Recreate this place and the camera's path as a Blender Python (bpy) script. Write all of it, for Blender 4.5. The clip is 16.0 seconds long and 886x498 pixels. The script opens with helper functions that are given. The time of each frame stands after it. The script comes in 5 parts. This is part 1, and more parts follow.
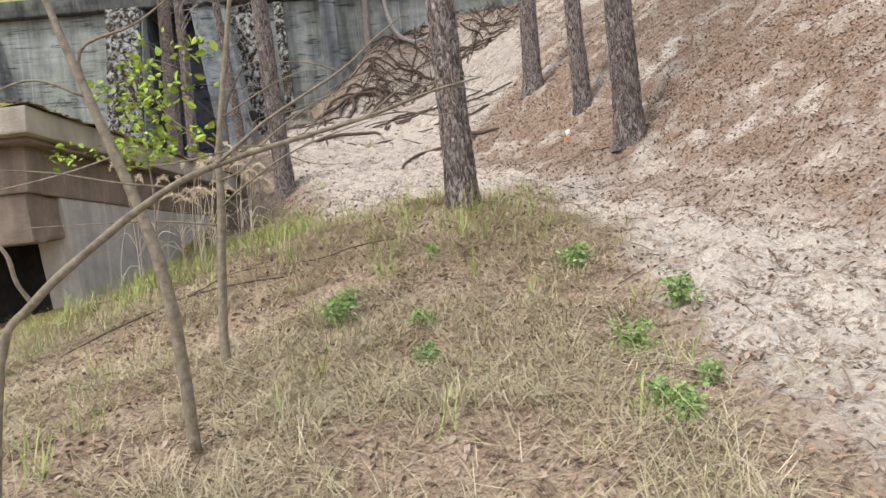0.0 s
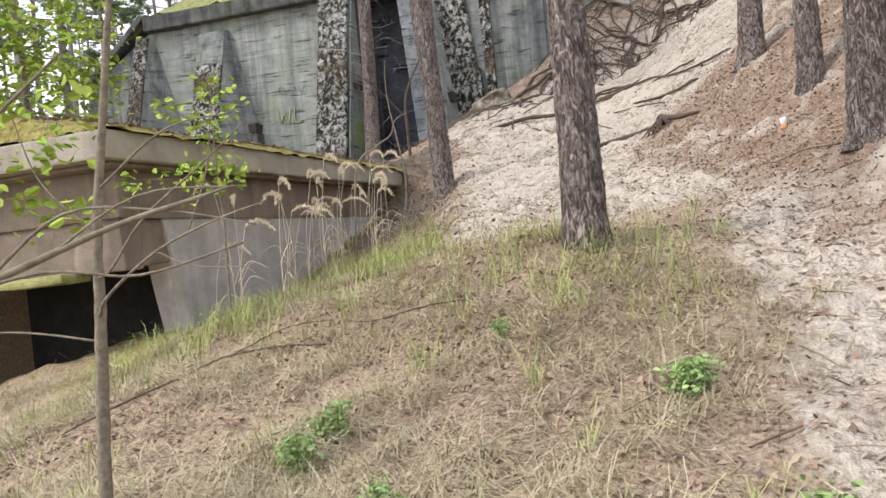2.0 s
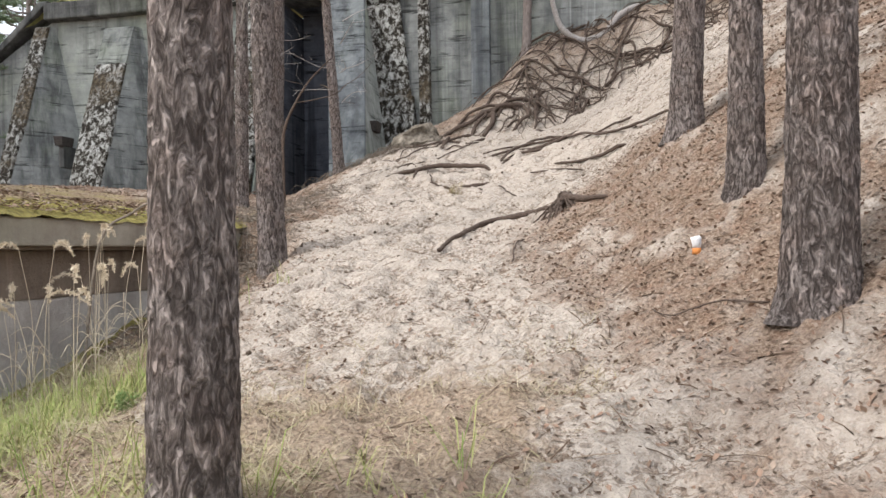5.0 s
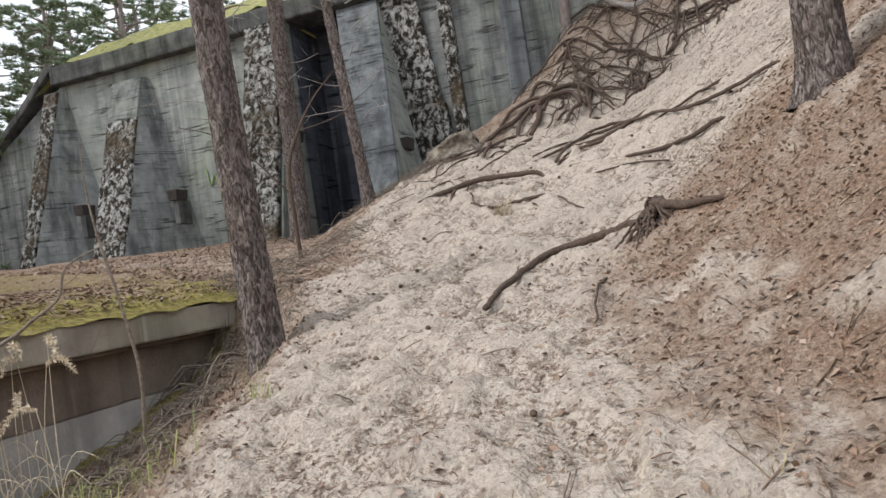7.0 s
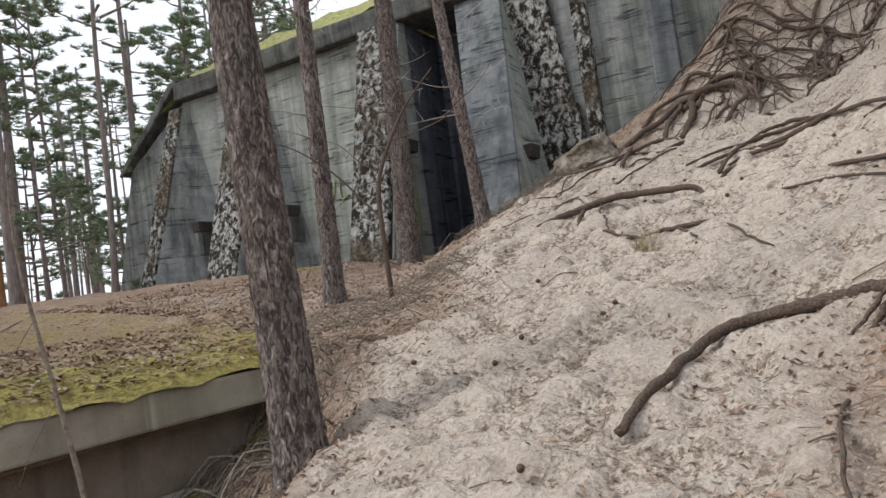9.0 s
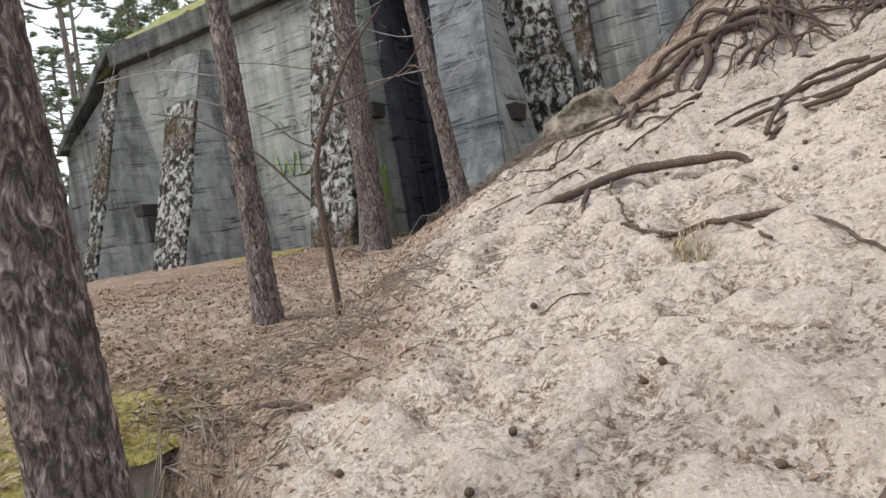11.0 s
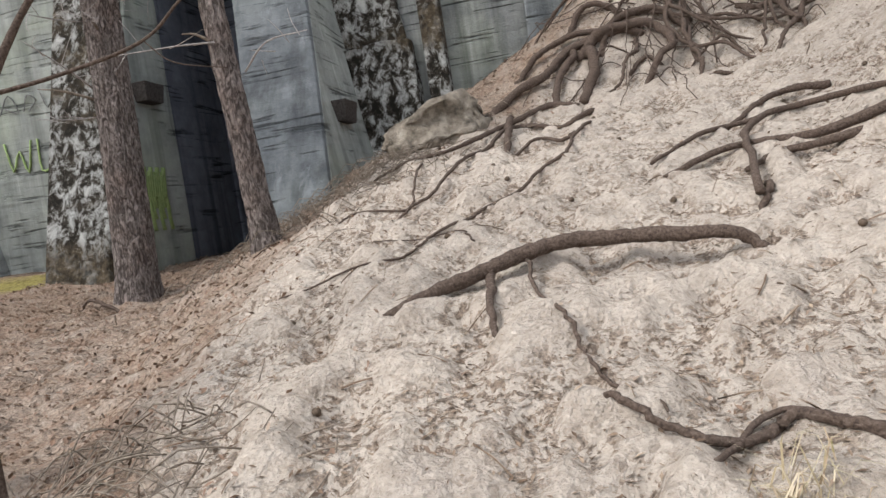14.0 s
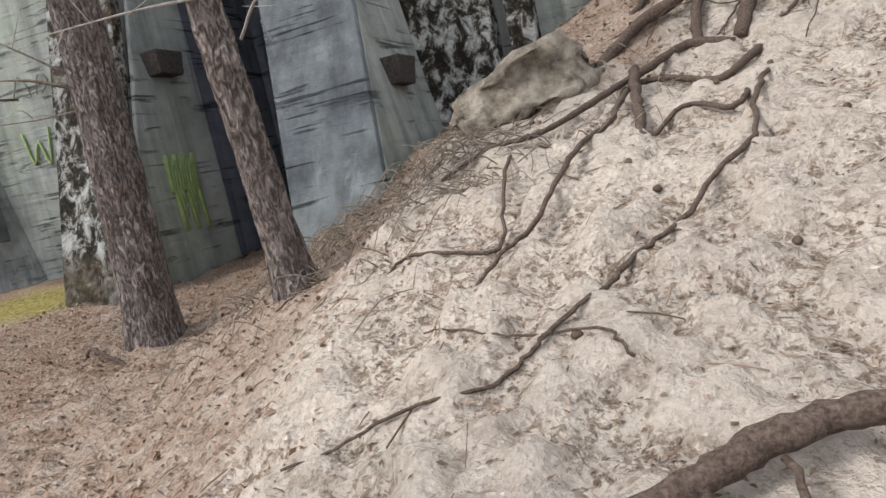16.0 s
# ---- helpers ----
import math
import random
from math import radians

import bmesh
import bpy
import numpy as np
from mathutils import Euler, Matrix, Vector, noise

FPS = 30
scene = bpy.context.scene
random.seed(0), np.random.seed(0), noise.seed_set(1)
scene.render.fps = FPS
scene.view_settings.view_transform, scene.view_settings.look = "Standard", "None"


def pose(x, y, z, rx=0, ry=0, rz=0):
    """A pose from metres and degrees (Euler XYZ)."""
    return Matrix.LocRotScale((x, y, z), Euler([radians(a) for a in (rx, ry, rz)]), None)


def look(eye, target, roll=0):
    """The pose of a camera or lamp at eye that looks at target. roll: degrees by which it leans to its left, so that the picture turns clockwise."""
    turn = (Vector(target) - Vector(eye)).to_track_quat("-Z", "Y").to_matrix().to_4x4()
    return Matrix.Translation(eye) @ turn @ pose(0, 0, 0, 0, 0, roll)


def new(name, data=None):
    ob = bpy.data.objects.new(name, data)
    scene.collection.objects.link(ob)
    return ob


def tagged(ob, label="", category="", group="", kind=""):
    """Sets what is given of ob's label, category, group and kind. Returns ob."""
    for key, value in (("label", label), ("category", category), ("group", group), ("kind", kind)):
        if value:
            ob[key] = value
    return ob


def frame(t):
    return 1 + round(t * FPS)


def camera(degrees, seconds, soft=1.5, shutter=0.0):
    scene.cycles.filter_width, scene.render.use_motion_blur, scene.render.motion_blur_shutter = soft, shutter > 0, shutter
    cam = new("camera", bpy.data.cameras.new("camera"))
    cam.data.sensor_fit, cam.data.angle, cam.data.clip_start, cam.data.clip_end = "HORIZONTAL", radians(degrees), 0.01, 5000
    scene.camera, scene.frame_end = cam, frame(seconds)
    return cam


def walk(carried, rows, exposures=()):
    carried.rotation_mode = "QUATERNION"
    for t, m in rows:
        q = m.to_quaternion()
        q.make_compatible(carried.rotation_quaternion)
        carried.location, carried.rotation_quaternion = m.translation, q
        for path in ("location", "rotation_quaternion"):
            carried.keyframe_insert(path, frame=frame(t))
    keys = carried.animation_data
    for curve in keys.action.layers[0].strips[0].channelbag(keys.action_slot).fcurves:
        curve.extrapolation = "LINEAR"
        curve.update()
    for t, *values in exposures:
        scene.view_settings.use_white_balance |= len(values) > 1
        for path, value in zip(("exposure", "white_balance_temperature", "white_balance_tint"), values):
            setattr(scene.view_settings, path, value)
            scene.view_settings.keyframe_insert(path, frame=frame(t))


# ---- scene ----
cam = camera(65.3, 16.0, soft=1.5)
PATH = [
    (0, (0.01, 0.025, 1.435), (0.014, 2.025, 1.425), -6.6),
    (0.5, (0.412, 0.295, 1.508), (0.29, 2.29, 1.456), -7.7),
    (1, (0.691, 0.679, 1.671), (0.235, 2.626, 1.638), -6.5),
    (1.5, (0.856, 1.162, 1.817), (0.258, 3.071, 1.784), -6.2),
    (2, (0.992, 1.737, 1.957), (0.318, 3.619, 1.922), -5.4),
    (2.5, (1.137, 2.289, 2.055), (0.274, 4.094, 2.041), -5.2),
    (3, (1.385, 2.727, 2.16), (0.522, 4.532, 2.147), -5.6),
    (3.5, (1.566, 3.15, 2.338), (0.693, 4.949, 2.333), -5.3),
    (4, (1.747, 3.63, 2.521), (0.995, 5.483, 2.514), -2.3),
    (4.5, (1.894, 4.232, 2.685), (1.273, 6.133, 2.688), 0.6),
    (7, (1.346, 7.069, 3.204), (0.551, 8.904, 3.249), -8.4),
    (7.5, (1.194, 7.564, 3.321), (0.296, 9.349, 3.393), -8.1),
    (8, (1.11, 8.116, 3.434), (0.043, 9.805, 3.537), -7.9),
    (8.5, (0.911, 8.491, 3.493), (-0.279, 10.094, 3.623), -7.7),
    (9, (0.736, 8.973, 3.579), (-0.396, 10.617, 3.695), -7.7),
    (11.5, (-0.401, 11.083, 4.142), (-1.52, 12.74, 4.13), -10.1),
    (12, (-0.708, 11.437, 4.32), (-1.807, 13.108, 4.297), -10.1),
    (12.5, (-1.063, 11.79, 4.404), (-2.061, 13.522, 4.337), -9.4),
    (13, (-1.243, 12.231, 4.511), (-2.146, 14.013, 4.424), -8.7),
    (13.5, (-1.457, 12.654, 4.573), (-2.227, 14.498, 4.471), -8.4),
    (14, (-1.516, 13.096, 4.647), (-2.15, 14.99, 4.528), -8.3),
    (14.5, (-1.753, 13.593, 4.768), (-2.637, 15.386, 4.701), -8.6),
    (15, (-1.961, 14.097, 4.937), (-2.874, 15.875, 4.884), -8.5),
    (15.5, (-2.062, 14.512, 5.123), (-2.975, 16.29, 5.055), -9.6),
    (16, (-2.204, 15.006, 5.167), (-3.071, 16.788, 4.895), -12.3),
]
walk(cam, [(t, look(eye, target, roll)) for t, eye, target, roll in PATH], [(0.0, 0.58), (0.5, 0.54), (1.0, 0.66), (2.5, 0.7), (3.0, 0.62), (3.5, 0.6), (4.0, 0.45), (4.5, 0.66), (7.0, 0.3), (8.0, 0.1), (8.5, -0.15), (9.0, 0.19), (12.0, 0.58), (14.0, 0.58), (15.5, 0.72), (16.0, 0.7)])

# ---- light: an overcast sky over a pine wood ----
world = bpy.data.worlds.new("world")
scene.world = world
world.use_nodes = True
wn, wl = world.node_tree.nodes, world.node_tree.links
sky = wn.new("ShaderNodeTexSky")
sky.sky_type, sky.sun_disc, sky.sun_elevation, sky.sun_rotation = "NISHITA", False, radians(45), radians(228)
sky.air_density, sky.dust_density, sky.ozone_density = 1.0, 6.0, 1.0
veil = wn.new("ShaderNodeMix")
veil.data_type = "RGBA"
veil.inputs["Factor"].default_value = 0.8
veil.inputs["B"].default_value = (7.5, 7.9, 8.55, 1)
wl.new(sky.outputs[0], veil.inputs["A"])
wl.new(veil.outputs["Result"], wn["Background"].inputs["Color"])
wn["Background"].inputs["Strength"].default_value = 0.15
sun = new("sun", bpy.data.lights.new("sun", "SUN"))
sun.data.energy, sun.data.angle, sun.data.color = 1.9, radians(14), (1.0, 0.98, 0.955)
sun.matrix_basis = look((0, 0, 30), (7.8, 7.0, 19.5))


# ---- materials ----
class Paint:
    """A node material under way."""

    def __init__(self, name, roughness=0.9, specular=0.25):
        self.m = bpy.data.materials.new(name)
        self.m.use_nodes = True
        self.n, self.l = self.m.node_tree.nodes, self.m.node_tree.links
        self.bsdf = self.n["Principled BSDF"]
        self.bsdf.inputs["Roughness"].default_value = roughness
        self.bsdf.inputs["Specular IOR Level"].default_value = specular
        self.co = self.n.new("ShaderNodeTexCoord").outputs["Object"]

    def place(self, stretch):
        mp = self.n.new("ShaderNodeMapping")
        mp.inputs["Scale"].default_value = stretch
        self.l.new(self.co, mp.inputs["Vector"])
        return mp.outputs[0]

    def noise(self, scale, detail=5.0, stretch=(1, 1, 1), rough_=0.6, warp=0.0):
        t = self.n.new("ShaderNodeTexNoise")
        t.inputs["Scale"].default_value, t.inputs["Detail"].default_value = scale, detail
        t.inputs["Roughness"].default_value, t.inputs["Distortion"].default_value = rough_, warp
        self.l.new(self.place(stretch), t.inputs["Vector"])
        return t.outputs["Fac"]

    def cells(self, scale, stretch=(1, 1, 1), feature="DISTANCE_TO_EDGE", out="Distance"):
        t = self.n.new("ShaderNodeTexVoronoi")
        t.feature = feature
        t.inputs["Scale"].default_value = scale
        self.l.new(self.place(stretch), t.inputs["Vector"])
        return t.outputs[out]

    def attribute(self, name):
        a = self.n.new("ShaderNodeAttribute")
        a.attribute_name = name
        return a.outputs["Fac"]

    def ramp(self, fac, *stops):
        r = self.n.new("ShaderNodeValToRGB")
        while len(r.color_ramp.elements) < len(stops):
            r.color_ramp.elements.new(0.5)
        for e, (at, colour) in zip(r.color_ramp.elements, stops):
            e.position, e.color = at, (*colour, 1) if not isinstance(colour, (int, float)) else (colour, colour, colour, 1)
        self.l.new(fac, r.inputs[0])
        return r.outputs[0]

    def mix(self, fac, a, b, how="MIX"):
        m = self.n.new("ShaderNodeMix")
        m.data_type, m.blend_type = "RGBA", how
        for key, v in (("Factor", fac), ("A", a), ("B", b)):
            if hasattr(v, "is_linked"):
                self.l.new(v, m.inputs[key] if key == "Factor" else m.inputs[key])
            elif key == "Factor":
                m.inputs[key].default_value = v
            else:
                m.inputs[key].default_value = (*v, 1)
        return m.outputs["Result"]

    def math(self, a, b, how="MULTIPLY"):
        m = self.n.new("ShaderNodeMath")
        m.operation, m.use_clamp = how, True
        for i, v in enumerate((a, b)):
            if hasattr(v, "is_linked"):
                self.l.new(v, m.inputs[i])
            else:
                m.inputs[i].default_value = v
        return m.outputs[0]

    def island(self):
        return self.n.new("ShaderNodeNewGeometry").outputs["Random Per Island"]

    def each(self):
        return self.n.new("ShaderNodeObjectInfo").outputs["Random"]

    def done(self, colour, height=None, depth=0.01, strength=0.8):
        self.l.new(colour, self.bsdf.inputs["Base Color"])
        if height is not None:
            b = self.n.new("ShaderNodeBump")
            b.inputs["Strength"].default_value, b.inputs["Distance"].default_value = strength, depth
            self.l.new(height, b.inputs["Height"])
            self.l.new(b.outputs[0], self.bsdf.inputs["Normal"])
        return self.m


def ground_material():
    p = Paint("ground", 0.95, 0.1)
    fine, mid, big = p.noise(38, 8), p.noise(7, 6), p.noise(1.1, 4)
    sand = p.ramp(fine, (0.25, (0.44, 0.372, 0.312)), (0.5, (0.565, 0.492, 0.422)), (0.75, (0.655, 0.585, 0.512)))
    sand = p.mix(p.ramp(mid, (0.5, 0.0), (0.72, 0.45)), sand, (0.36, 0.285, 0.224))
    sand = p.mix(p.ramp(big, (0.48, 0.0), (0.7, 0.35)), sand, (0.43, 0.37, 0.325))
    gather = p.ramp(p.attribute("debris"), (0.25, 0.22), (0.85, 0.95))
    crumbs = p.math(p.ramp(p.noise(20, 7, (1, 1, 1), 0.66, 0.7), (0.5, 0.0), (0.545, 0.95)), gather)
    sand = p.mix(crumbs, sand, p.ramp(p.noise(70, 4), (0.35, (0.1, 0.072, 0.056)), (0.65, (0.4, 0.31, 0.24))))
    specks = p.ramp(p.noise(95, 3), (0.64, 0.0), (0.68, 0.8))
    sand = p.mix(p.math(specks, p.ramp(p.noise(3.0, 5), (0.42, 0.1), (0.62, 0.9))), sand, (0.12, 0.085, 0.066))
    litter = p.ramp(p.noise(40, 9, rough_=0.75), (0.34, (0.075, 0.053, 0.04)), (0.48, (0.255, 0.18, 0.132)), (0.66, (0.47, 0.37, 0.285)))
    litter = p.mix(p.ramp(mid, (0.45, 0.0), (0.7, 0.45)), litter, (0.33, 0.195, 0.135))
    litter = p.mix(p.ramp(p.noise(2.3, 8, rough_=0.7), (0.5, 0.0), (0.66, 0.4)), litter, sand)
    straw = p.ramp(p.noise(45, 8), (0.3, (0.13, 0.085, 0.06)), (0.52, (0.39, 0.29, 0.205)), (0.75, (0.56, 0.46, 0.345)))
    moss = p.ramp(p.noise(16, 8), (0.3, (0.11, 0.09, 0.035)), (0.5, (0.29, 0.25, 0.075)), (0.75, (0.46, 0.41, 0.14)))
    edge = p.ramp(p.math(p.attribute("sand"), p.math(p.noise(3.2, 9, rough_=0.7), 0.12, "SUBTRACT"), "ADD"), (0.45, 0.0), (0.95, 1.0))
    c = p.mix(edge, litter, sand)
    c = p.mix(p.ramp(p.math(p.attribute("grass"), p.math(mid, 0.3, "SUBTRACT"), "ADD"), (0.5, 0.0), (0.8, 0.85)), c, straw)
    c = p.mix(p.ramp(p.math(p.attribute("moss"), p.math(p.noise(2.2, 7), 0.45, "SUBTRACT"), "ADD"), (0.5, 0.0), (0.95, 0.9)), c, moss)
    return p.done(c, p.math(p.math(fine, mid), p.noise(13, 7, rough_=0.58), "ADD"), 0.08, 1.0)


def bark_material(name, dark, light, warm):
    p = Paint(name, 0.95, 0.15)
    plates = p.noise(27, 6, (1, 1, 0.36), 0.62, 1.3)
    fine = p.noise(75, 8, (1, 1, 0.4))
    c = p.ramp(plates, (0.34, tuple(v * 0.5 for v in dark)), (0.44, dark), (0.56, light), (0.74, tuple(min(1, v * 1.15) for v in light)))
    c = p.mix(p.ramp(p.noise(4, 6), (0.45, 0.0), (0.7, 0.55)), c, warm, "MULTIPLY")
    c = p.mix(p.ramp(fine, (0.4, 0.45), (0.62, 0.0)), c, tuple(v * 0.6 for v in dark))
    return p.done(c, p.math(p.ramp(plates, (0.34, 0.0), (0.6, 0.85)), p.math(fine, 0.25), "ADD"), 0.04, 1.0)


def concrete_material(name, dark, light, boards=True, green=0.25, streak=0.6):
    p = Paint(name, 0.92, 0.2)
    big, fine = p.noise(0.55, 5, rough_=0.65), p.noise(35, 8)
    c = p.ramp(p.noise(2.2, 8, rough_=0.7), (0.28, dark), (0.72, light))
    c = p.mix(p.math(p.ramp(p.noise(1.0, 7, (3.2, 3.2, 0.16)), (0.46, 0.0), (0.66, 1.0)), streak), c, tuple(v * 0.38 for v in dark))
    c = p.mix(p.ramp(p.noise(1.0, 6, (5, 5, 0.22), warp=0.4), (0.6, 0.0), (0.72, 0.5)), c, tuple(min(1, v * 1.35) for v in light))
    c = p.mix(p.math(p.ramp(big, (0.5, 0.0), (0.72, 1.0)), green), c, (0.2, 0.25, 0.12))
    height = p.math(fine, 0.5)
    if boards:
        lines = p.noise(1.0, 2, (0.35, 0.35, 8.5), rough_=0.4)
        gap = p.ramp(lines, (0.44, 0.0), (0.475, 1.0), (0.5, 1.0), (0.53, 0.0))
        worn = p.ramp(p.noise(1.6, 6, (0.8, 0.8, 2.5)), (0.5, 0.0), (0.62, 1.0))
        cut = p.math(gap, worn)
        c = p.mix(p.math(cut, 0.9), c, tuple(v * 0.22 for v in dark))
        height = p.math(p.math(lines, height, "ADD"), cut, "SUBTRACT")
    return p.done(c, height, 0.03, 0.9)


def lichen_material(name, dark_share):
    p = Paint(name, 0.95, 0.15)
    spots = p.noise(7, 10, (1, 1, 0.8), 0.72, 0.5)
    c = p.ramp(spots, (0.42, (0.018, 0.016, 0.013)), (0.485, (0.06, 0.052, 0.042)), (0.525, (0.24, 0.24, 0.228)), (0.62, (0.47, 0.47, 0.45)))
    band = p.ramp(p.noise(0.9, 4, (0.4, 0.4, 1)), (0.62 - dark_share, 0.0), (0.74 - dark_share, 0.85))
    c = p.mix(band, c, p.ramp(p.noise(12, 6), (0.35, (0.02, 0.017, 0.013)), (0.6, (0.11, 0.085, 0.055)), (0.72, (0.3, 0.28, 0.24))))
    return p.done(c, spots, 0.06, 1.0)


def plain_material(name, a, b, scale=20.0, roughness=0.9, stretch=(1, 1, 1), depth=0.004, c=None):
    p = Paint(name, roughness, 0.2)
    f = p.noise(scale, 7, stretch, 0.65)
    col = p.ramp(f, (0.3, a), (0.7, b)) if c is None else p.ramp(f, (0.3, a), (0.5, b), (0.7, c))
    return p.done(col, f, depth, 0.9)


def scatter_material(name, *colours, roughness=0.9):
    """Many small pieces in one mesh, each with its own colour."""
    p = Paint(name, roughness, 0.2)
    stops = [(i / max(1, len(colours) - 1), c) for i, c in enumerate(colours)]
    col = p.mix(p.math(p.noise(60, 4), 0.35), p.ramp(p.island(), *stops), (0.08, 0.06, 0.04))
    return p.done(col)


M_GROUND = ground_material()
M_BARK = bark_material("pine_bark", (0.14, 0.115, 0.104), (0.37, 0.318, 0.295), (0.8, 0.64, 0.57))
M_BARK_FAR = plain_material("far_bark", (0.12, 0.1, 0.092), (0.3, 0.255, 0.235), 14, stretch=(1, 1, 0.3), depth=0.02)
M_BARK_ORANGE = plain_material("orange_bark", (0.2, 0.1, 0.05), (0.48, 0.24, 0.12), 10, stretch=(1, 1, 0.4), depth=0.02)
M_ROOT = plain_material("root_bark", (0.035, 0.025, 0.02), (0.095, 0.068, 0.054), 70, depth=0.012, c=(0.165, 0.128, 0.104))
M_TWIG = plain_material("twig_bark", (0.1, 0.08, 0.065), (0.3, 0.25, 0.2), 40)
M_SAPLING = plain_material("sapling_bark", (0.1, 0.085, 0.065), (0.26, 0.22, 0.165), 30, depth=0.003)
M_GREYTWIG = plain_material("grey_twig", (0.2, 0.18, 0.17), (0.46, 0.43, 0.41), 40)
M_CONCRETE = concrete_material("boarded_concrete", (0.12, 0.128, 0.128), (0.335, 0.348, 0.34), streak=0.75)
M_GREYFACE = concrete_material("blue_grey_concrete", (0.09, 0.1, 0.108), (0.25, 0.268, 0.28), green=0.1, streak=0.6)
M_PALE = concrete_material("pale_concrete", (0.19, 0.204, 0.193), (0.4, 0.42, 0.395), green=0.4, streak=0.55)
# concrete with the recess's bluish shade put into its colour
M_DARK = concrete_material("recess_shade_concrete", (0.06, 0.066, 0.082), (0.15, 0.162, 0.195), green=0.0, streak=0.8)
M_EDGE = concrete_material("black_weathered_concrete", (0.045, 0.047, 0.048), (0.17, 0.172, 0.168), boards=False, green=0.15, streak=0.7)
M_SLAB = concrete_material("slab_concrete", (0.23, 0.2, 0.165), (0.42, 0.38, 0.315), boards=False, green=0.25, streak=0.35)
M_SLABWALL = concrete_material("brown_concrete", (0.15, 0.115, 0.09), (0.29, 0.235, 0.19), boards=False, green=0.0, streak=0.4)
M_SLABWALL_LOW = concrete_material("pale_warm_concrete", (0.31, 0.285, 0.265), (0.53, 0.495, 0.46), boards=False, green=0.0, streak=0.3)
M_LICHEN = lichen_material("pale_lichen", 0.08)
M_LICHEN_DARK = lichen_material("dark_moss_lichen", 0.12)
M_STONE = plain_material("lichen_stone", (0.05, 0.043, 0.034), (0.24, 0.205, 0.165), 7, depth=0.08, c=(0.42, 0.375, 0.31))
# near-black colour that stands for the shade inside the shelter
M_BLACK = plain_material("inside_shade_black", (0.012, 0.011, 0.01), (0.03, 0.027, 0.024), 6)
M_IRON = plain_material("rusty_iron", (0.03, 0.026, 0.024), (0.09, 0.08, 0.075), 30)
M_MOSS = plain_material("roof_moss", (0.12, 0.125, 0.05), (0.27, 0.27, 0.11), 7, depth=0.03, c=(0.36, 0.34, 0.16))
M_NEEDLES = scatter_material("pine_needles", (0.15, 0.215, 0.145), (0.24, 0.315, 0.205), (0.34, 0.4, 0.27))
M_LEAF = scatter_material("spring_leaves", (0.2, 0.34, 0.04), (0.34, 0.46, 0.07), (0.46, 0.54, 0.12))
M_HERB = scatter_material("herb_leaves", (0.17, 0.28, 0.09), (0.26, 0.38, 0.14), (0.38, 0.46, 0.21))
M_GRASS = scatter_material("straw_grass", (0.48, 0.415, 0.27), (0.63, 0.56, 0.4), (0.35, 0.28, 0.18), (0.4, 0.37, 0.19), (0.62, 0.52, 0.36), (0.42, 0.32, 0.22), (0.7, 0.61, 0.45))
M_GREEN = scatter_material("green_grass", (0.22, 0.3, 0.08), (0.34, 0.41, 0.13), (0.5, 0.46, 0.22), (0.38, 0.43, 0.15))
M_FLECK = scatter_material("dead_leaves", (0.17, 0.11, 0.08), (0.42, 0.33, 0.26), (0.27, 0.165, 0.115), (0.46, 0.37, 0.3), (0.11, 0.078, 0.06), (0.33, 0.22, 0.16), (0.2, 0.135, 0.1))
M_BITS = scatter_material("bark_bits", (0.1, 0.066, 0.046), (0.22, 0.15, 0.105), (0.4, 0.31, 0.23), (0.15, 0.1, 0.07))
M_REED = plain_material("dry_reed", (0.52, 0.43, 0.31), (0.76, 0.67, 0.53), 50)
M_CONE = plain_material("pine_cone", (0.06, 0.045, 0.035), (0.17, 0.125, 0.09), 90)
M_ORANGE = plain_material("orange_scrap", (0.55, 0.2, 0.06), (0.7, 0.3, 0.1), 20)
M_WHITE = plain_material("white_scrap", (0.7, 0.7, 0.72), (0.85, 0.85, 0.86), 20)
M_GREENPAINT = plain_material("green_paint", (0.24, 0.34, 0.13), (0.34, 0.42, 0.2), 18)
M_ALGAE = plain_material("green_algae", (0.17, 0.23, 0.09), (0.27, 0.33, 0.14), 14)
M_BLACKPAINT = plain_material("black_paint", (0.1, 0.1, 0.1), (0.22, 0.22, 0.22), 18)


# ---- building helpers ----
def mesh_of(name, verts, faces, material, smooth=True):
    me = bpy.data.meshes.new(name)
    me.from_pydata([tuple(v) for v in verts], [], [tuple(f) for f in faces])
    me.materials.append(material)
    if smooth:
        me.shade_smooth()
    me.update()
    return me


def thing(name, label, category, at=(0, 0, 0), group="", kind=""):
    """An Empty at the base of a thing, for its parts."""
    ob = new(name)
    ob.location = at
    ob.empty_display_size = 0.1
    return tagged(ob, label, category, group, kind)


def piece(name, verts, faces, material, parent, label="", smooth=True):
    """One mesh part, given in the world, under its thing (whose own place is taken off)."""
    base = Vector(parent.matrix_basis.translation) if parent.parent is None else Vector(parent.parent.matrix_basis.translation)
    me = mesh_of(name, [(v[0] - base[0], v[1] - base[1], v[2] - base[2]) for v in verts], faces, material, smooth)
    ob = new(name, me)
    ob.parent = parent
    return tagged(ob, label) if label else ob


def single(name, verts, faces, material, label, category, at=(0, 0, 0), group="", kind="", smooth=True):
    me = mesh_of(name, [(v[0] - at[0], v[1] - at[1], v[2] - at[2]) for v in verts], faces, material, smooth)
    ob = new(name, me)
    ob.location = at
    return tagged(ob, label, category, group, kind)


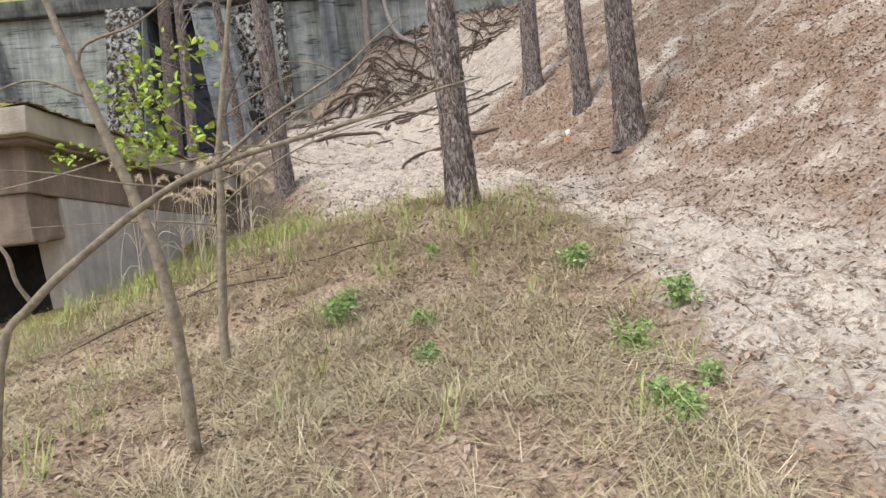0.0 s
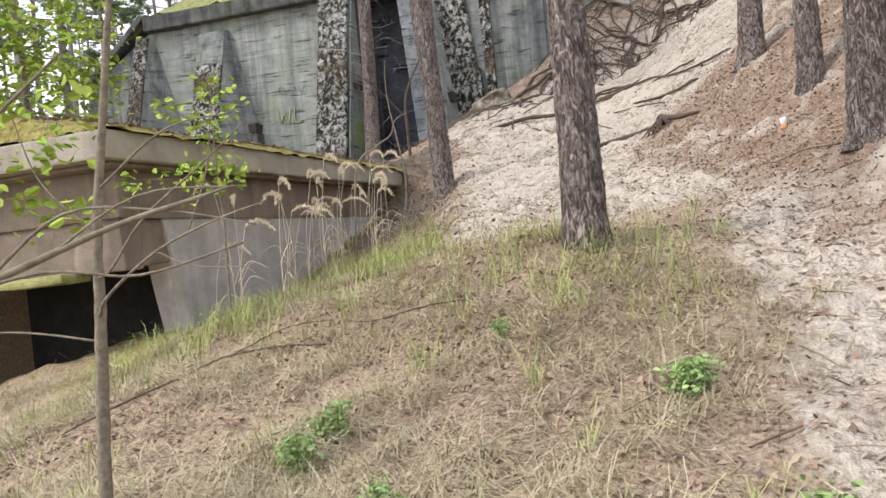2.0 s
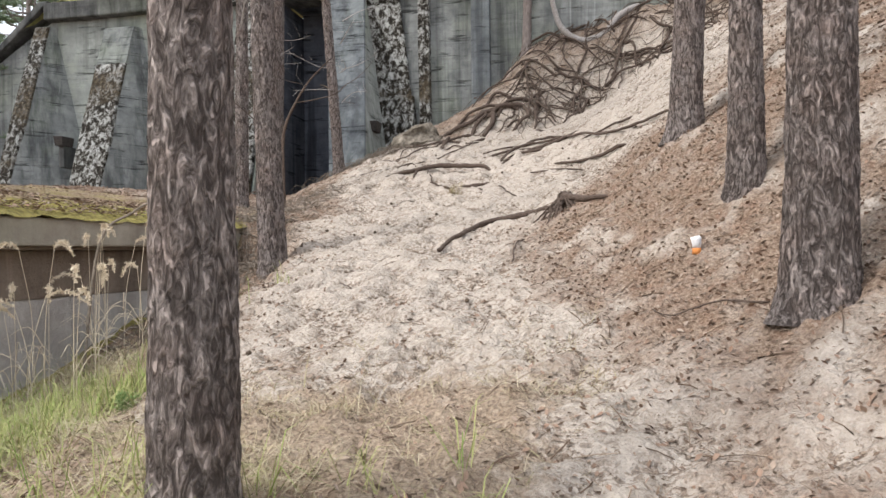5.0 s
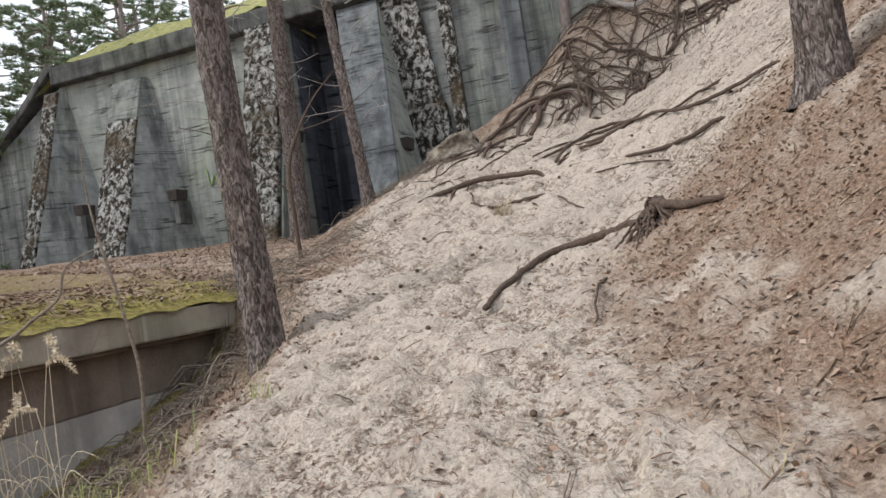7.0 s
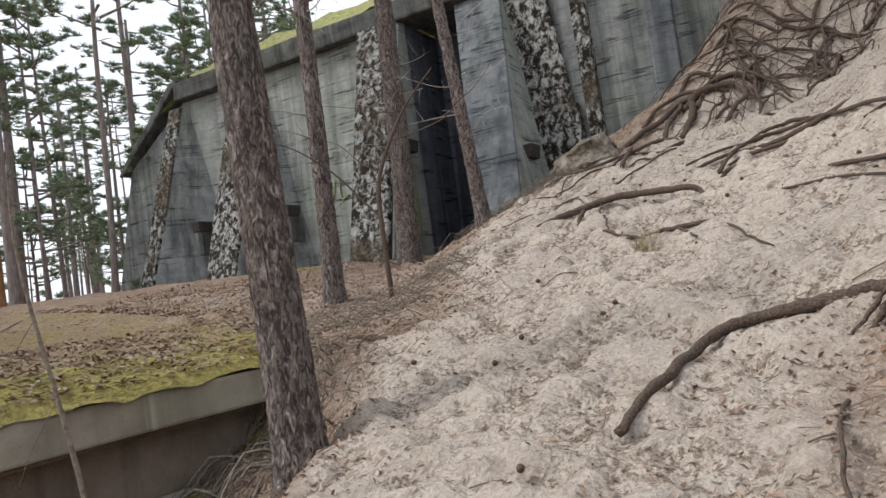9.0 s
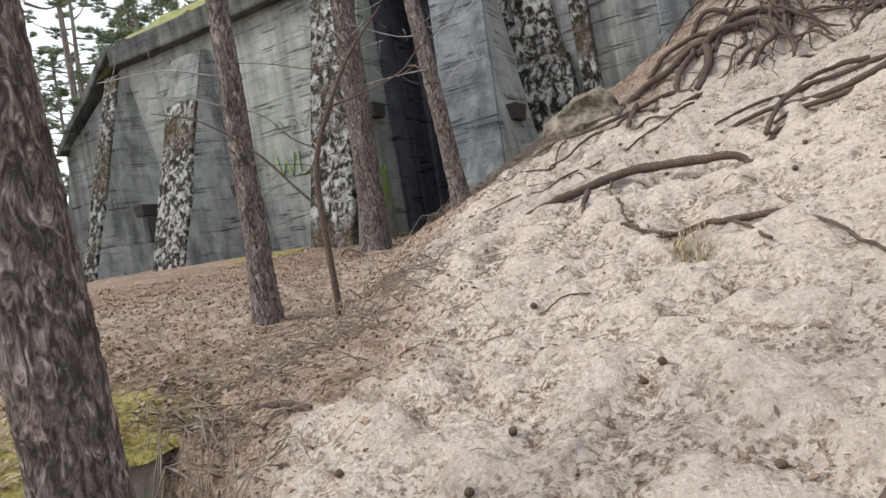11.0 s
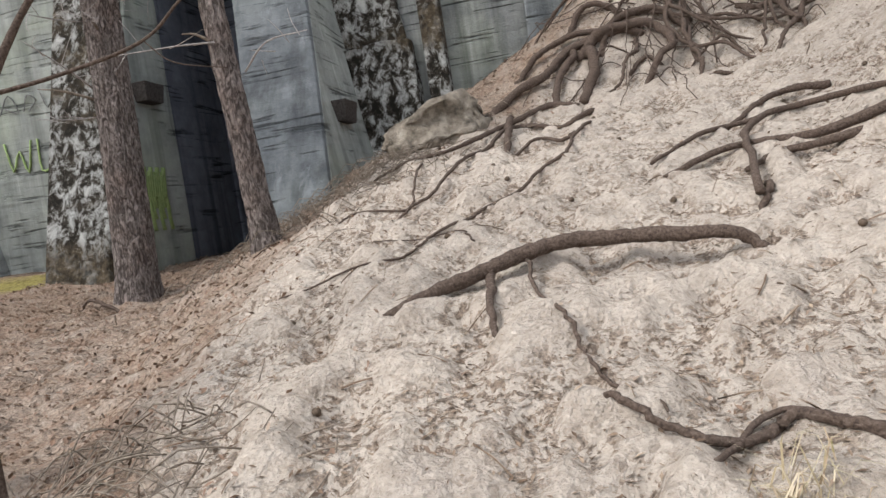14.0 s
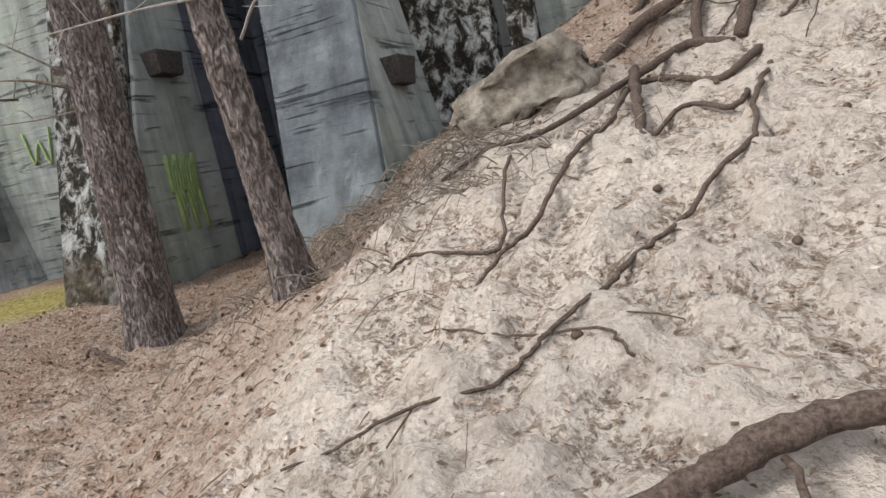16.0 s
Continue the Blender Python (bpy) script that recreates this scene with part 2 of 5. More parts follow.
def curve(points, per=6):
    """A smooth line through a few places (and radii)."""
    p = np.array(points, float)
    p = np.vstack([2 * p[0] - p[1], p, 2 * p[-1] - p[-2]])
    out = []
    for i in range(1, len(p) - 2):
        for k in range(per):
            t = k / per
            a, b, c, d = p[i - 1 : i + 3]
            out.append(0.5 * (2 * b + (c - a) * t + (2 * a - 5 * b + 4 * c - d) * t * t + (3 * b - a - 3 * c + d) * t ** 3))
    out.append(p[-2])
    return np.array(out)


def tube(rows, sides=8, bumps=0.12, seed=0, start=0):
    """A tube along rows of x, y, z, radius, uneven by bumps; returns vertices and faces, numbered from start."""
    rng = np.random.RandomState(seed)
    rows = np.array(rows, float)
    way = np.gradient(rows[:, :3], axis=0)
    way /= np.linalg.norm(way, axis=1)[:, None] + 1e-9
    side = np.cross(way, (0.13, 0.31, 0.94))
    side /= np.linalg.norm(side, axis=1)[:, None] + 1e-9
    up = np.cross(side, way)
    angle = np.linspace(0, 2 * np.pi, sides, endpoint=False)
    r = rows[:, 3:4] * (1 + bumps * rng.uniform(-1, 1, (len(rows), sides)))
    v = rows[:, None, :3] + r[..., None] * (np.cos(angle)[None, :, None] * side[:, None] + np.sin(angle)[None, :, None] * up[:, None])
    f = []
    for i in range(len(rows) - 1):
        for k in range(sides):
            a, b = i * sides + k, i * sides + (k + 1) % sides
            f.append((start + a, start + b, start + b + sides, start + a + sides))
    f.append(tuple(start + k for k in range(sides))[::-1])
    f.append(tuple(start + (len(rows) - 1) * sides + k for k in range(sides)))
    return v.reshape(-1, 3).tolist(), f


def tubes(lines, sides=6, bumps=0.12, seed=0):
    v, f = [], []
    for k, rows in enumerate(lines):
        a, b = tube(rows, sides, bumps, seed + k, len(v))
        v += a
        f += b
    return v, f


HEX = ((0, 3, 2, 1), (4, 5, 6, 7), (0, 1, 5, 4), (1, 2, 6, 5), (2, 3, 7, 6), (3, 0, 4, 7))


def block(x0, y0, z0, x1, y1, z1):
    return [(x0, y0, z0), (x1, y0, z0), (x1, y1, z0), (x0, y1, z0), (x0, y0, z1), (x1, y0, z1), (x1, y1, z1), (x0, y1, z1)], HEX


def worn(v, f, cuts=3, size=0.02, seed=0, edge=0.03):
    """Rounds a solid's edges and roughens them."""
    bm = bmesh.new()
    bv = [bm.verts.new(p) for p in v]
    for q in f:
        bm.faces.new([bv[i] for i in q])
    bmesh.ops.recalc_face_normals(bm, faces=bm.faces)
    bmesh.ops.bevel(bm, geom=bm.edges[:], offset=edge, segments=2, profile=0.6, affect="EDGES")
    if cuts:
        bmesh.ops.subdivide_edges(bm, edges=[e for e in bm.edges if e.calc_length() > 0.25], cuts=cuts, use_grid_fill=True)
    for p in bm.verts:
        p.co += Vector(noise.noise_vector(p.co * 1.7 + Vector((seed, 0, 0)))) * size + Vector(noise.noise_vector(p.co * 7)) * size * 0.4
    bm.verts.index_update()
    v2, f2 = [tuple(p.co) for p in bm.verts], [tuple(p.index for p in q.verts) for q in bm.faces]
    bm.free()
    return v2, f2


def smooth_interp(v, knots, values):
    """A soft line through a few heights along the walk."""
    v = np.asarray(v, float)
    return (np.interp(v - 0.5, knots, values) + 2 * np.interp(v, knots, values) + np.interp(v + 0.5, knots, values)) / 4


def soft_ramp(v, width):
    """Zero below 0, v above, rounded over width."""
    return width * np.logaddexp(0, np.asarray(v, float) / width)


def step(v, width):
    return 0.5 + 0.5 * np.tanh(np.asarray(v, float) / width)


def lattice(x, y, seed):
    """Random numbers 0..1 at whole x, y."""
    a = (np.asarray(x).astype(np.int64) * 374761393 + np.asarray(y).astype(np.int64) * 668265263 + seed * 1442695041) & 0x7FFFFFFF
    a = ((a ^ (a >> 13)) * 1274126177) & 0x7FFFFFFF
    return ((a ^ (a >> 16)) & 0xFFFF) / 65535.0


def rough(x, y, size, seed):
    """Value noise, -1..1, with bumps of about that size in metres."""
    x, y = np.asarray(x, float) / size, np.asarray(y, float) / size
    i, j = np.floor(x), np.floor(y)
    u, v = x - i, y - j
    u, v = u * u * (3 - 2 * u), v * v * (3 - 2 * v)
    a = lattice(i, j, seed) * (1 - u) + lattice(i + 1, j, seed) * u
    b = lattice(i, j + 1, seed) * (1 - u) + lattice(i + 1, j + 1, seed) * u
    return 2 * (a * (1 - v) + b * v) - 1


WAY = (-5, 0, 2, 4, 6, 8, 9, 10.5, 12, 13.2, 14.7, 16.5, 18.5, 20, 21.2, 24, 26, 28, 34, 60)
WAY_Z = (-1.0, 0.0, 0.5, 0.97, 1.4, 1.8, 2.02, 2.48, 2.85, 3.2, 3.6, 4.2, 4.86, 5.33, 5.72, 6.35, 6.8, 7.0, 6.5, 4.0)


def hill_foot(y):
    """x at which the hillside beside the path begins."""
    return smooth_interp(y, (-5, 0, 3, 5, 7, 9, 10.3, 11.3, 12.5, 15, 16.5, 21, 26), (5, 4.6, 3.8, 3.1, 2.6, 2.15, 1.65, 0.95, 0.6, 0.2, -0.1, -0.3, -0.3))


def sand_edge(y):
    """x at which the sand drops away on the other side."""
    return smooth_interp(y, (0, 5, 8, 10, 12, 13.3, 15, 18, 22), (-1.0, -1.0, -1.4, -1.9, -2.35, -3.2, -3.6, -4.2, -4.2))


def litter_z(x, y):
    """The litter bed on the low bunker's roof and behind it."""
    s = 5.2 * (1 - np.exp(-np.maximum(-3.6 - x, 0) / 5.2))
    return 3.18 + 0.22 * s + 0.06 * np.clip(y - 12.5, 0, 8) + 0.03 * rough(x, y, 0.9, 5)


def land_z(x, y):
    """Height of the open ground, without its small lumps."""
    x, y = np.asarray(x, float), np.asarray(y, float)
    z = smooth_interp(y, WAY, WAY_Z)
    rise = 0.72 * soft_ramp(x - hill_foot(y), 0.3)
    z = z + 9 * (1 - np.exp(-rise / 9))
    gap = soft_ramp(sand_edge(y) - x, 0.25)
    slope = smooth_interp(y, (0, 6, 8, 11, 13, 15, 18, 22), (0.12, 0.15, 0.2, 0.25, 0.25, 0.35, 0.4, 0.5))
    z = z - 6 * (1 - np.exp(-slope * gap / 6)) - 0.2 * step(sand_edge(y) - x, 0.15) * step(y - 8.5, 0.6) * step(13.2 - y, 0.4)
    z = z + 0.2 * np.exp(-((x - 0.0) ** 2 + (y - 7.0) ** 2) / 1.6) + 0.02 * np.exp(-((x + 4.3) ** 2 + (y - 20.6) ** 2) / 1.6)
    bank = smooth_interp(x, (-4.1, -3.5, -3.0, -2.6, -2.0, -1.5, -1.0, 0.5, 3, 6), (0, 0.35, 0.6, 0.85, 1.5, 2.2, 2.5, 2.4, 1.8, 1.0))
    z = z + bank * step(y - 21.3 - 0.33 * (x + 2.8), 0.55)
    low = np.maximum(step(-5.2 - x, 0.05) * step(y - 8.35, 0.05), step(y - 12.85, 0.14) * step(-3.0 - x, 0.25))
    high = np.logaddexp(z / 0.08, litter_z(x, y) / 0.08) * 0.08
    z = z * (1 - low) + high * low
    far = step(np.maximum(np.abs(x) - 60, np.maximum(y - 90, -45 - y)), 12)
    return z * (1 - far) + 2.0 * far

def sand_share(x, y):
    """0 on litter and grass, 1 on the trodden sand."""
    left = np.where(y < 7.5, smooth_interp(y, (0, 3, 5, 6.5, 8), (0.9, 1.25, 1.45, 1.1, 0.2)), sand_edge(y) + 0.25)
    left = np.where(y > 13.4, sand_edge(y) + 0.3 + 0.25 * np.clip(16 - y, 0, 2) - 0.45 * step(y - 15.2, 0.5), left)
    right = hill_foot(y) + smooth_interp(y, (0, 5, 8, 10.5, 12.5, 14, 16, 20), (-0.2, -0.25, -0.3, -0.7, -0.5, 0.9, 3.0, 3.2))
    a = step(x - left, 0.45) * step(right - x, 0.55)
    a = a * (1 - step(10.5 - y, 1.5) * np.clip(0.14 + 0.5 * rough(x, y, 0.6, 41) + 0.3 * rough(x, y, 0.2, 42), 0, 0.6))
    bare = smooth_interp(y, (0, 8, 9.5, 12, 13.5, 16, 22), (0.2, 0.18, 0.03, 0.0, 0.14, 0.4, 0.4))
    a = np.maximum(a, step(x - right, 0.6) * np.clip(bare + 0.4 * rough(x, y, 0.5, 43) + 0.4 * rough(x, y, 0.19, 44), 0, 0.6))
    a = np.maximum(a, 0.2 * step(y - 13.6, 0.4) * step(x + 7.5, 0.8) * step(20.0 - y, 0.6))
    soil = 0.85 * step(y - 20.2, 0.3) * step(-2.65 - x, 0.25) + 0.75 * step(y - 21.15 - 0.33 * (x + 2.8), 0.25) * step(x + 2.65, 0.25)
    return np.clip(a * (1 - soil), 0, 1)


def grass_share(x, y):
    a = step(1.25 - x, 0.35) * step(x + 6, 0.8) * step(8.6 + 0.45 * x - y, 0.7) * step(y + 4, 1)
    b = np.exp(-((x - 0.3) ** 2 + (y - 6.7) ** 2) / 1.1)
    c = step(sand_edge(y) - 0.3 - x, 0.2) * step(10.3 - y, 0.5)
    return np.clip(np.maximum(np.maximum(a, b), c), 0, 1)


def moss_share(x, y):
    a = np.exp(-((x + 3.9) / 0.35) ** 2) * step(13.0 - y, 0.4) * step(y - 6, 0.3)
    b = 1.3 * np.exp(-((x + 10.4) / 1.4) ** 2 - ((y - 20.3) / 1.0) ** 2)
    return np.clip(np.maximum(a, b) + 0.55 * step(-3.6 - x, 0.2) * step(14.5 - y, 0.8) * step(y - 6, 0.4), 0, 1)


def hollows(x, y, s):
    """Small lumps and trodden hollows, in metres."""
    lumps = 0.03 * rough(x, y, 0.5, 1) + (0.024 + 0.034 * s) * rough(x, y, 0.17, 2) + (0.02 + 0.012 * s) * rough(x, y, 0.08, 3)
    treads = np.tanh(np.maximum(rough(x, y, 0.24, 7) - 0.05, 0) * 3) * (0.02 + 0.04 * s)
    return lumps - treads + (1 - s) * 0.03 * rough(x, y, 0.3, 17)


def ground_z(x, y):
    """Ground with its lumps."""
    return land_z(x, y) + hollows(x, y, sand_share(x, y)) + 0.05 * rough(x, y, 1.7, 4)


def debris_share(x, y):
    """Where crumbs of bark and needles gather: in the hollows."""
    h = hollows(x, y, sand_share(x, y)) - 0.03 * rough(x, y, 0.5, 1)
    return np.clip(0.35 - h / 0.09, 0, 1)


def gz(x, y):
    return float(ground_z(np.array([x]), np.array([y]))[0])


# ---- the ground: one sheet, fine where the walk goes ----
def spread(a, b, fine, far):
    out = [1.0]
    while out[-1] < far:
        out.append(out[-1] * 1.35)
    out = (np.array(out) - 1) * 0.5 + 0.3
    return np.r_[a - out[::-1], np.arange(a, b, fine), b + out]


gx, gy = spread(-7.5, 6.2, 0.037, 1600), spread(0.5, 23.2, 0.037, 1600)
GX, GY = np.meshgrid(gx, gy)
GZ = ground_z(GX.ravel(), GY.ravel())
grid = np.arange(GX.size).reshape(GX.shape)
quads = np.stack([grid[:-1, :-1], grid[:-1, 1:], grid[1:, 1:], grid[1:, :-1]], -1).reshape(-1, 4)
ground_mesh = mesh_of("ground", np.stack([GX.ravel(), GY.ravel(), GZ], -1).tolist(), quads.tolist(), M_GROUND)
for key, share in (("sand", sand_share), ("grass", grass_share), ("moss", moss_share), ("debris", debris_share)):
    ground_mesh.attributes.new(key, "FLOAT", "POINT").data.foreach_set("value", share(GX.ravel(), GY.ravel()).astype(np.float32))
tagged(new("ground", ground_mesh), "sloping woodland ground of pale sand, pine litter and dry grass", "ground", kind="structure")

# ---- the large bunker: a frame of its own, u along its face, d out of it ----
FACE = Matrix.Translation((-10, 21.8, 0)) @ Matrix.Rotation(radians(6), 4, "Z")


def face(u, d, z):
    return tuple(FACE @ Vector((u, -d, z)))


bunker = thing("bunker", "tall weathered concrete bunker wall with battered buttresses and mossy roof", "bunker", face(0, 0, 4.2))


def solid(name, lower, upper, material, label="", edge=0.03, size=0.02, seed=0, cuts=3):
    """A part of the bunker from four (u, d) corners below and above, at the heights given last."""
    (*a, z0), (*b, z1) = lower, upper
    v = [face(u, d, z0) for u, d in a] + [face(u, d, z1) for u, d in b]
    v, f = worn(v, HEX, cuts, size, seed, edge)
    return piece(name, v, f, material, bunker, label, smooth=False)


def rect(u0, u1, d0, d1, z):
    return (u0, d1), (u1, d1), (u1, d0), (u0, d0), z


ROOF = 10.35
solid("wall", rect(-5.75, 1.55, -1.2, 0, 3.0), rect(-5.75, 1.55, -1.2, 0, ROOF - 0.45), M_PALE, "pale streaked concrete wall")
solid("wall", ((-10.2, 0), (-5.75, 0), (-5.75, -1.2), (-10.2, -1.2), 3.0), ((-8.5, 0), (-5.75, 0), (-5.75, -1.2), (-8.5, -1.2), 8.4), M_CONCRETE, "grey wall with a slanting end")
solid("wall", ((-8.5, 0), (-5.75, 0), (-5.75, -1.2), (-8.5, -1.2), 8.4), ((-5.95, 0), (-5.75, 0), (-5.75, -1.2), (-5.95, -1.2), ROOF - 0.45), M_CONCRETE)
# back and side of the recess carry its shade as dark colour
solid("recess", rect(1.55, 3.0, -2.6, -1.5, 3.0), rect(1.55, 3.0, -2.6, -1.5, ROOF), M_DARK, "recess between two buttresses, its shade put into a dark colour")
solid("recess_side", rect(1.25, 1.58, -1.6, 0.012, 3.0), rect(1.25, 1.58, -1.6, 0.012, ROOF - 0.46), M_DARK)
solid("buttress_body", ((4.15, 3.1), (5.0, 3.1), (5.0, -1.6), (3.4, -1.6), 3.2), ((2.95, 0.12), (4.05, 0.12), (4.05, -1.6), (2.8, -1.6), ROOF - 0.5), M_GREYFACE, "grey boarded buttress face")
solid("cheek", ((4.9, 3.03), (5.014, 3.03), (5.014, -0.2), (4.9, -0.2), 3.2), ((3.95, 0.06), (4.064, 0.06), (4.064, -0.2), (3.95, -0.2), ROOF - 0.55), M_PALE, "pale smooth side of a buttress", edge=0.012, size=0.012)
solid("wall", rect(4.0, 18.0, -1.6, 0.0, 3.0), rect(4.0, 18.0, -1.6, 0.0, ROOF - 0.5), M_CONCRETE, "grey boarded wall behind the dune")
solid("pilaster", rect(5.62, 5.92, -0.1, 0.22, 4.0), rect(5.55, 5.85, -0.1, 0.22, ROOF - 0.55), M_LICHEN, "narrow dark lichen-covered strip")
solid("pilaster", rect(7.0, 7.5, -0.1, 0.25, 4.0), rect(7.0, 7.5, -0.1, 0.25, ROOF - 0.55), M_GREYFACE)


def buttress(right, width, base_d, top_d, z1, splay, seed, crust, cap=False):
    """A battered buttress: a mossy sloping front between two plain cheeks."""
    left = right - width
    low = ((left - splay, 0.0), (left, base_d), (right, base_d), (right + splay, 0.0), 3.6)
    top = ((left - 0.12, 0.0), (left, top_d), (right, top_d), (right + 0.12, 0.0), z1)
    solid("buttress_body", low, top, M_CONCRETE, "boarded concrete buttress cheeks", seed=seed)
    share = 0.8 if cap else 0.997
    zc, dc = 3.6 + (z1 - 3.6) * share, base_d + (top_d - base_d) * share

    def strip(d, z):
        return (left - 0.02, d - 0.1), (left - 0.02, d + 0.06), (right + 0.02, d + 0.06), (right + 0.02, d - 0.1), z

    solid("buttress_front", strip(base_d, 3.6), strip(dc, zc), crust, "sloping front crusted with black moss and pale lichen", edge=0.04, size=0.045, seed=seed, cuts=5)
    if cap:
        solid("buttress_cap", strip(dc - 0.03, zc + 0.003), strip(top_d - 0.03, z1 - 0.02), M_CONCRETE, "bare grey top of the sloping front", edge=0.03, size=0.03, seed=seed, cuts=2)


buttress(-5.95, 0.45, 2.0, 0.1, 9.75, 1.7, 1, M_LICHEN_DARK)
buttress(-3.0, 0.95, 2.0, 0.2, 9.5, 1.4, 2, M_LICHEN, True)
buttress(1.45, 0.95, 2.0, 0.35, 9.9, 0.1, 3, M_LICHEN_DARK)
solid("cheek", ((1.5, 0.0), (1.5, 1.95), (1.56, 1.95), (1.56, 0.0), 3.6), ((1.5, 0.0), (1.5, 0.3), (1.56, 0.3), (1.56, 0.0), 9.8), M_PALE, "pale buttress side with green algae")
solid("buttress_front", rect(4.3, 5.55, -0.2, 0.3, 4.0), rect(4.2, 5.4, -0.2, 0.22, 7.0), M_LICHEN, "ledge of the buttress, thick with lichen", edge=0.05, size=0.05, seed=8, cuts=6)
solid("buttress_front", rect(4.1, 5.35, -0.2, 0.1, 7.0), rect(3.9, 5.0, -0.2, 0.06, ROOF - 0.55), M_LICHEN, "upper part crusted with lichen", edge=0.05, size=0.05, seed=9, cuts=6)
for u, d, z in ((-4.7, 1.15, 6.05), (-1.95, 0.85, 6.0), (1.62, 0.8, 6.85), (4.62, 1.3, 6.02)):
    solid("bracket", rect(u - 0.14, u + 0.12, d - 0.35, d + 0.05, z - 0.14), rect(u - 0.14, u + 0.17, d - 0.35, d + 0.12, z + 0.12), M_IRON, "small dark block on the wall", edge=0.015, size=0.008, cuts=0)
    if u < 0:
        solid("dark_rib", rect(u - 0.07, u + 0.09, d - 0.5, d - 0.02, z - 0.75), rect(u - 0.07, u + 0.09, d - 0.5, d - 0.02, z - 0.138), M_EDGE, "dark rib under a block", edge=0.02, size=0.02, cuts=1)
# the roof's edge beam, level and then falling along the slanting end
solid("roof_edge", rect(-6.0, 3.0, -0.6, 0.3, ROOF - 0.47), rect(-6.0, 3.0, -0.6, 0.34, ROOF + 0.02), M_EDGE, "projecting dark roof edge", edge=0.05, size=0.04, seed=4)
solid("roof_edge", rect(3.0, 18.0, -0.6, 0.3, ROOF - 0.48), rect(3.0, 18.0, -0.6, 0.34, ROOF + 0.02), M_EDGE, edge=0.05, size=0.04, seed=5)
solid("roof_edge", ((-8.85, 0.25), (-8.6, 0.25), (-8.6, -0.6), (-8.85, -0.6), 8.25), ((-6.2, 0.25), (-5.85, 0.25), (-5.85, -0.6), (-6.2, -0.6), ROOF + 0.1), M_EDGE, edge=0.04, size=0.03, seed=6)
# slab over the recess, coloured dark for the shade beneath it
solid("recess_roof", rect(1.5, 4.1, -2.6, -0.55, ROOF - 0.35), rect(1.5, 4.1, -2.6, -0.55, ROOF + 0.03), M_DARK, "slab over the recess, in the same shade colour")
v, f, n = [], [], 26
for j in range(n):
    for i in range(60):
        u = -8.6 + 26.6 * i / 59
        d = 0.15 - 9.0 * (j / (n - 1)) ** 1.3
        top = ROOF + 0.05 + 2.2 * (1 - math.exp(-(0.15 - d) / 2.4)) + 0.06 * math.sin(u * 3.1 + j) + 0.05 * math.sin(u * 7.7 + d * 5)
        top = min(top, 8.35 + max(0, (u + 8.6)) * 0.75 + 0.02 * j)
        v.append(face(u, d + 0.05 * math.sin(u * 9.1), top))
for j in range(n - 1):
    for i in range(59):
        a = j * 60 + i
        f.append((a, a + 1, a + 61, a + 60))
piece("roof_moss", v, f, M_MOSS, bunker, "yellow-green moss on the roof")


def painted(name, lines, wide, material, label):
    v, f = [], []
    for k, pts in enumerate(lines):
        a, b = tube([(*face(*p), wide) for p in curve(pts, 3)], 5, 0.2, k, len(v))
        v += a
        f += b
    piece(name, v, f, material, bunker, label)


painted("green_graffiti", [((-1.48, 0.03, 6.66), (-1.38, 0.03, 6.2), (-1.22, 0.03, 6.5), (-1.1, 0.03, 6.15), (-0.98, 0.03, 6.65)), ((-0.85, 0.03, 6.65), (-0.85, 0.03, 6.15), (-0.6, 0.03, 6.2))], 0.018, M_GREENPAINT, "green sprayed letters")
painted("black_graffiti", [((-1.45, 0.03, 7.1), (-1.25, 0.03, 7.4), (-1.1, 0.03, 7.1), (-1.35, 0.03, 7.2)), ((-1.0, 0.03, 7.1), (-0.9, 0.03, 7.35), (-0.75, 0.03, 7.25), (-0.9, 0.03, 7.1)), ((-0.65, 0.03, 7.35), (-0.55, 0.03, 7.1), (-0.4, 0.03, 7.35))], 0.009, M_BLACKPAINT, "black scrawl")
for k in range(10):
    painted("algae_streak", [((1.56, 0.5 + 0.05 * k, 5.8 - 0.06 * (k % 3)), (1.56, 0.53 + 0.05 * k, 5.4), (1.56, 0.5 + 0.05 * k, 4.9 + 0.16 * ((k * 3) % 4)))], 0.04, M_ALGAE, "green algae patch")

# ---- the low bunker: a flat slab over a half-buried wall ----
low = thing("low_bunker", "low concrete shelter with thick roof slab, half buried in sand", "bunker", (-4.5, 9.5, 1.0))


def low_part(name, box, material, label="", edge=0.02, size=0.015, seed=0, cuts=3):
    v, f = worn(*block(*box), cuts, size, seed, edge)
    return piece(name, v, f, material, low, label, smooth=False)


low_part("roof_slab", (-9.5, 6.35, 2.9, -3.62, 13.3, 3.165), M_SLAB, "thick roof slab with a chipped edge", 0.025, 0.02)
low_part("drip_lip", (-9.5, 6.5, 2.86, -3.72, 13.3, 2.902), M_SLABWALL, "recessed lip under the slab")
low_part("wall", (-4.25, 6.95, 2.40, -3.88, 13.3, 2.862), M_SLABWALL, "brown upper wall")
v, f = worn([(-4.25, 7.85, -0.2), (-3.9, 7.85, -0.2), (-3.9, 13.3, -0.2), (-4.25, 13.3, -0.2), (-4.25, 7.28, 2.402), (-3.9, 7.28, 2.402), (-3.9, 13.3, 2.402), (-4.25, 13.3, 2.402)], HEX, 3, 0.03, 0, 0.02)
piece("wall", v, f, M_SLABWALL_LOW, low, "pale lower wall with a slanting broken end", smooth=False)
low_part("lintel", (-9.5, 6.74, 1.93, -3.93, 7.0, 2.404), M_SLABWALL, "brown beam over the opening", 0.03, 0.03)
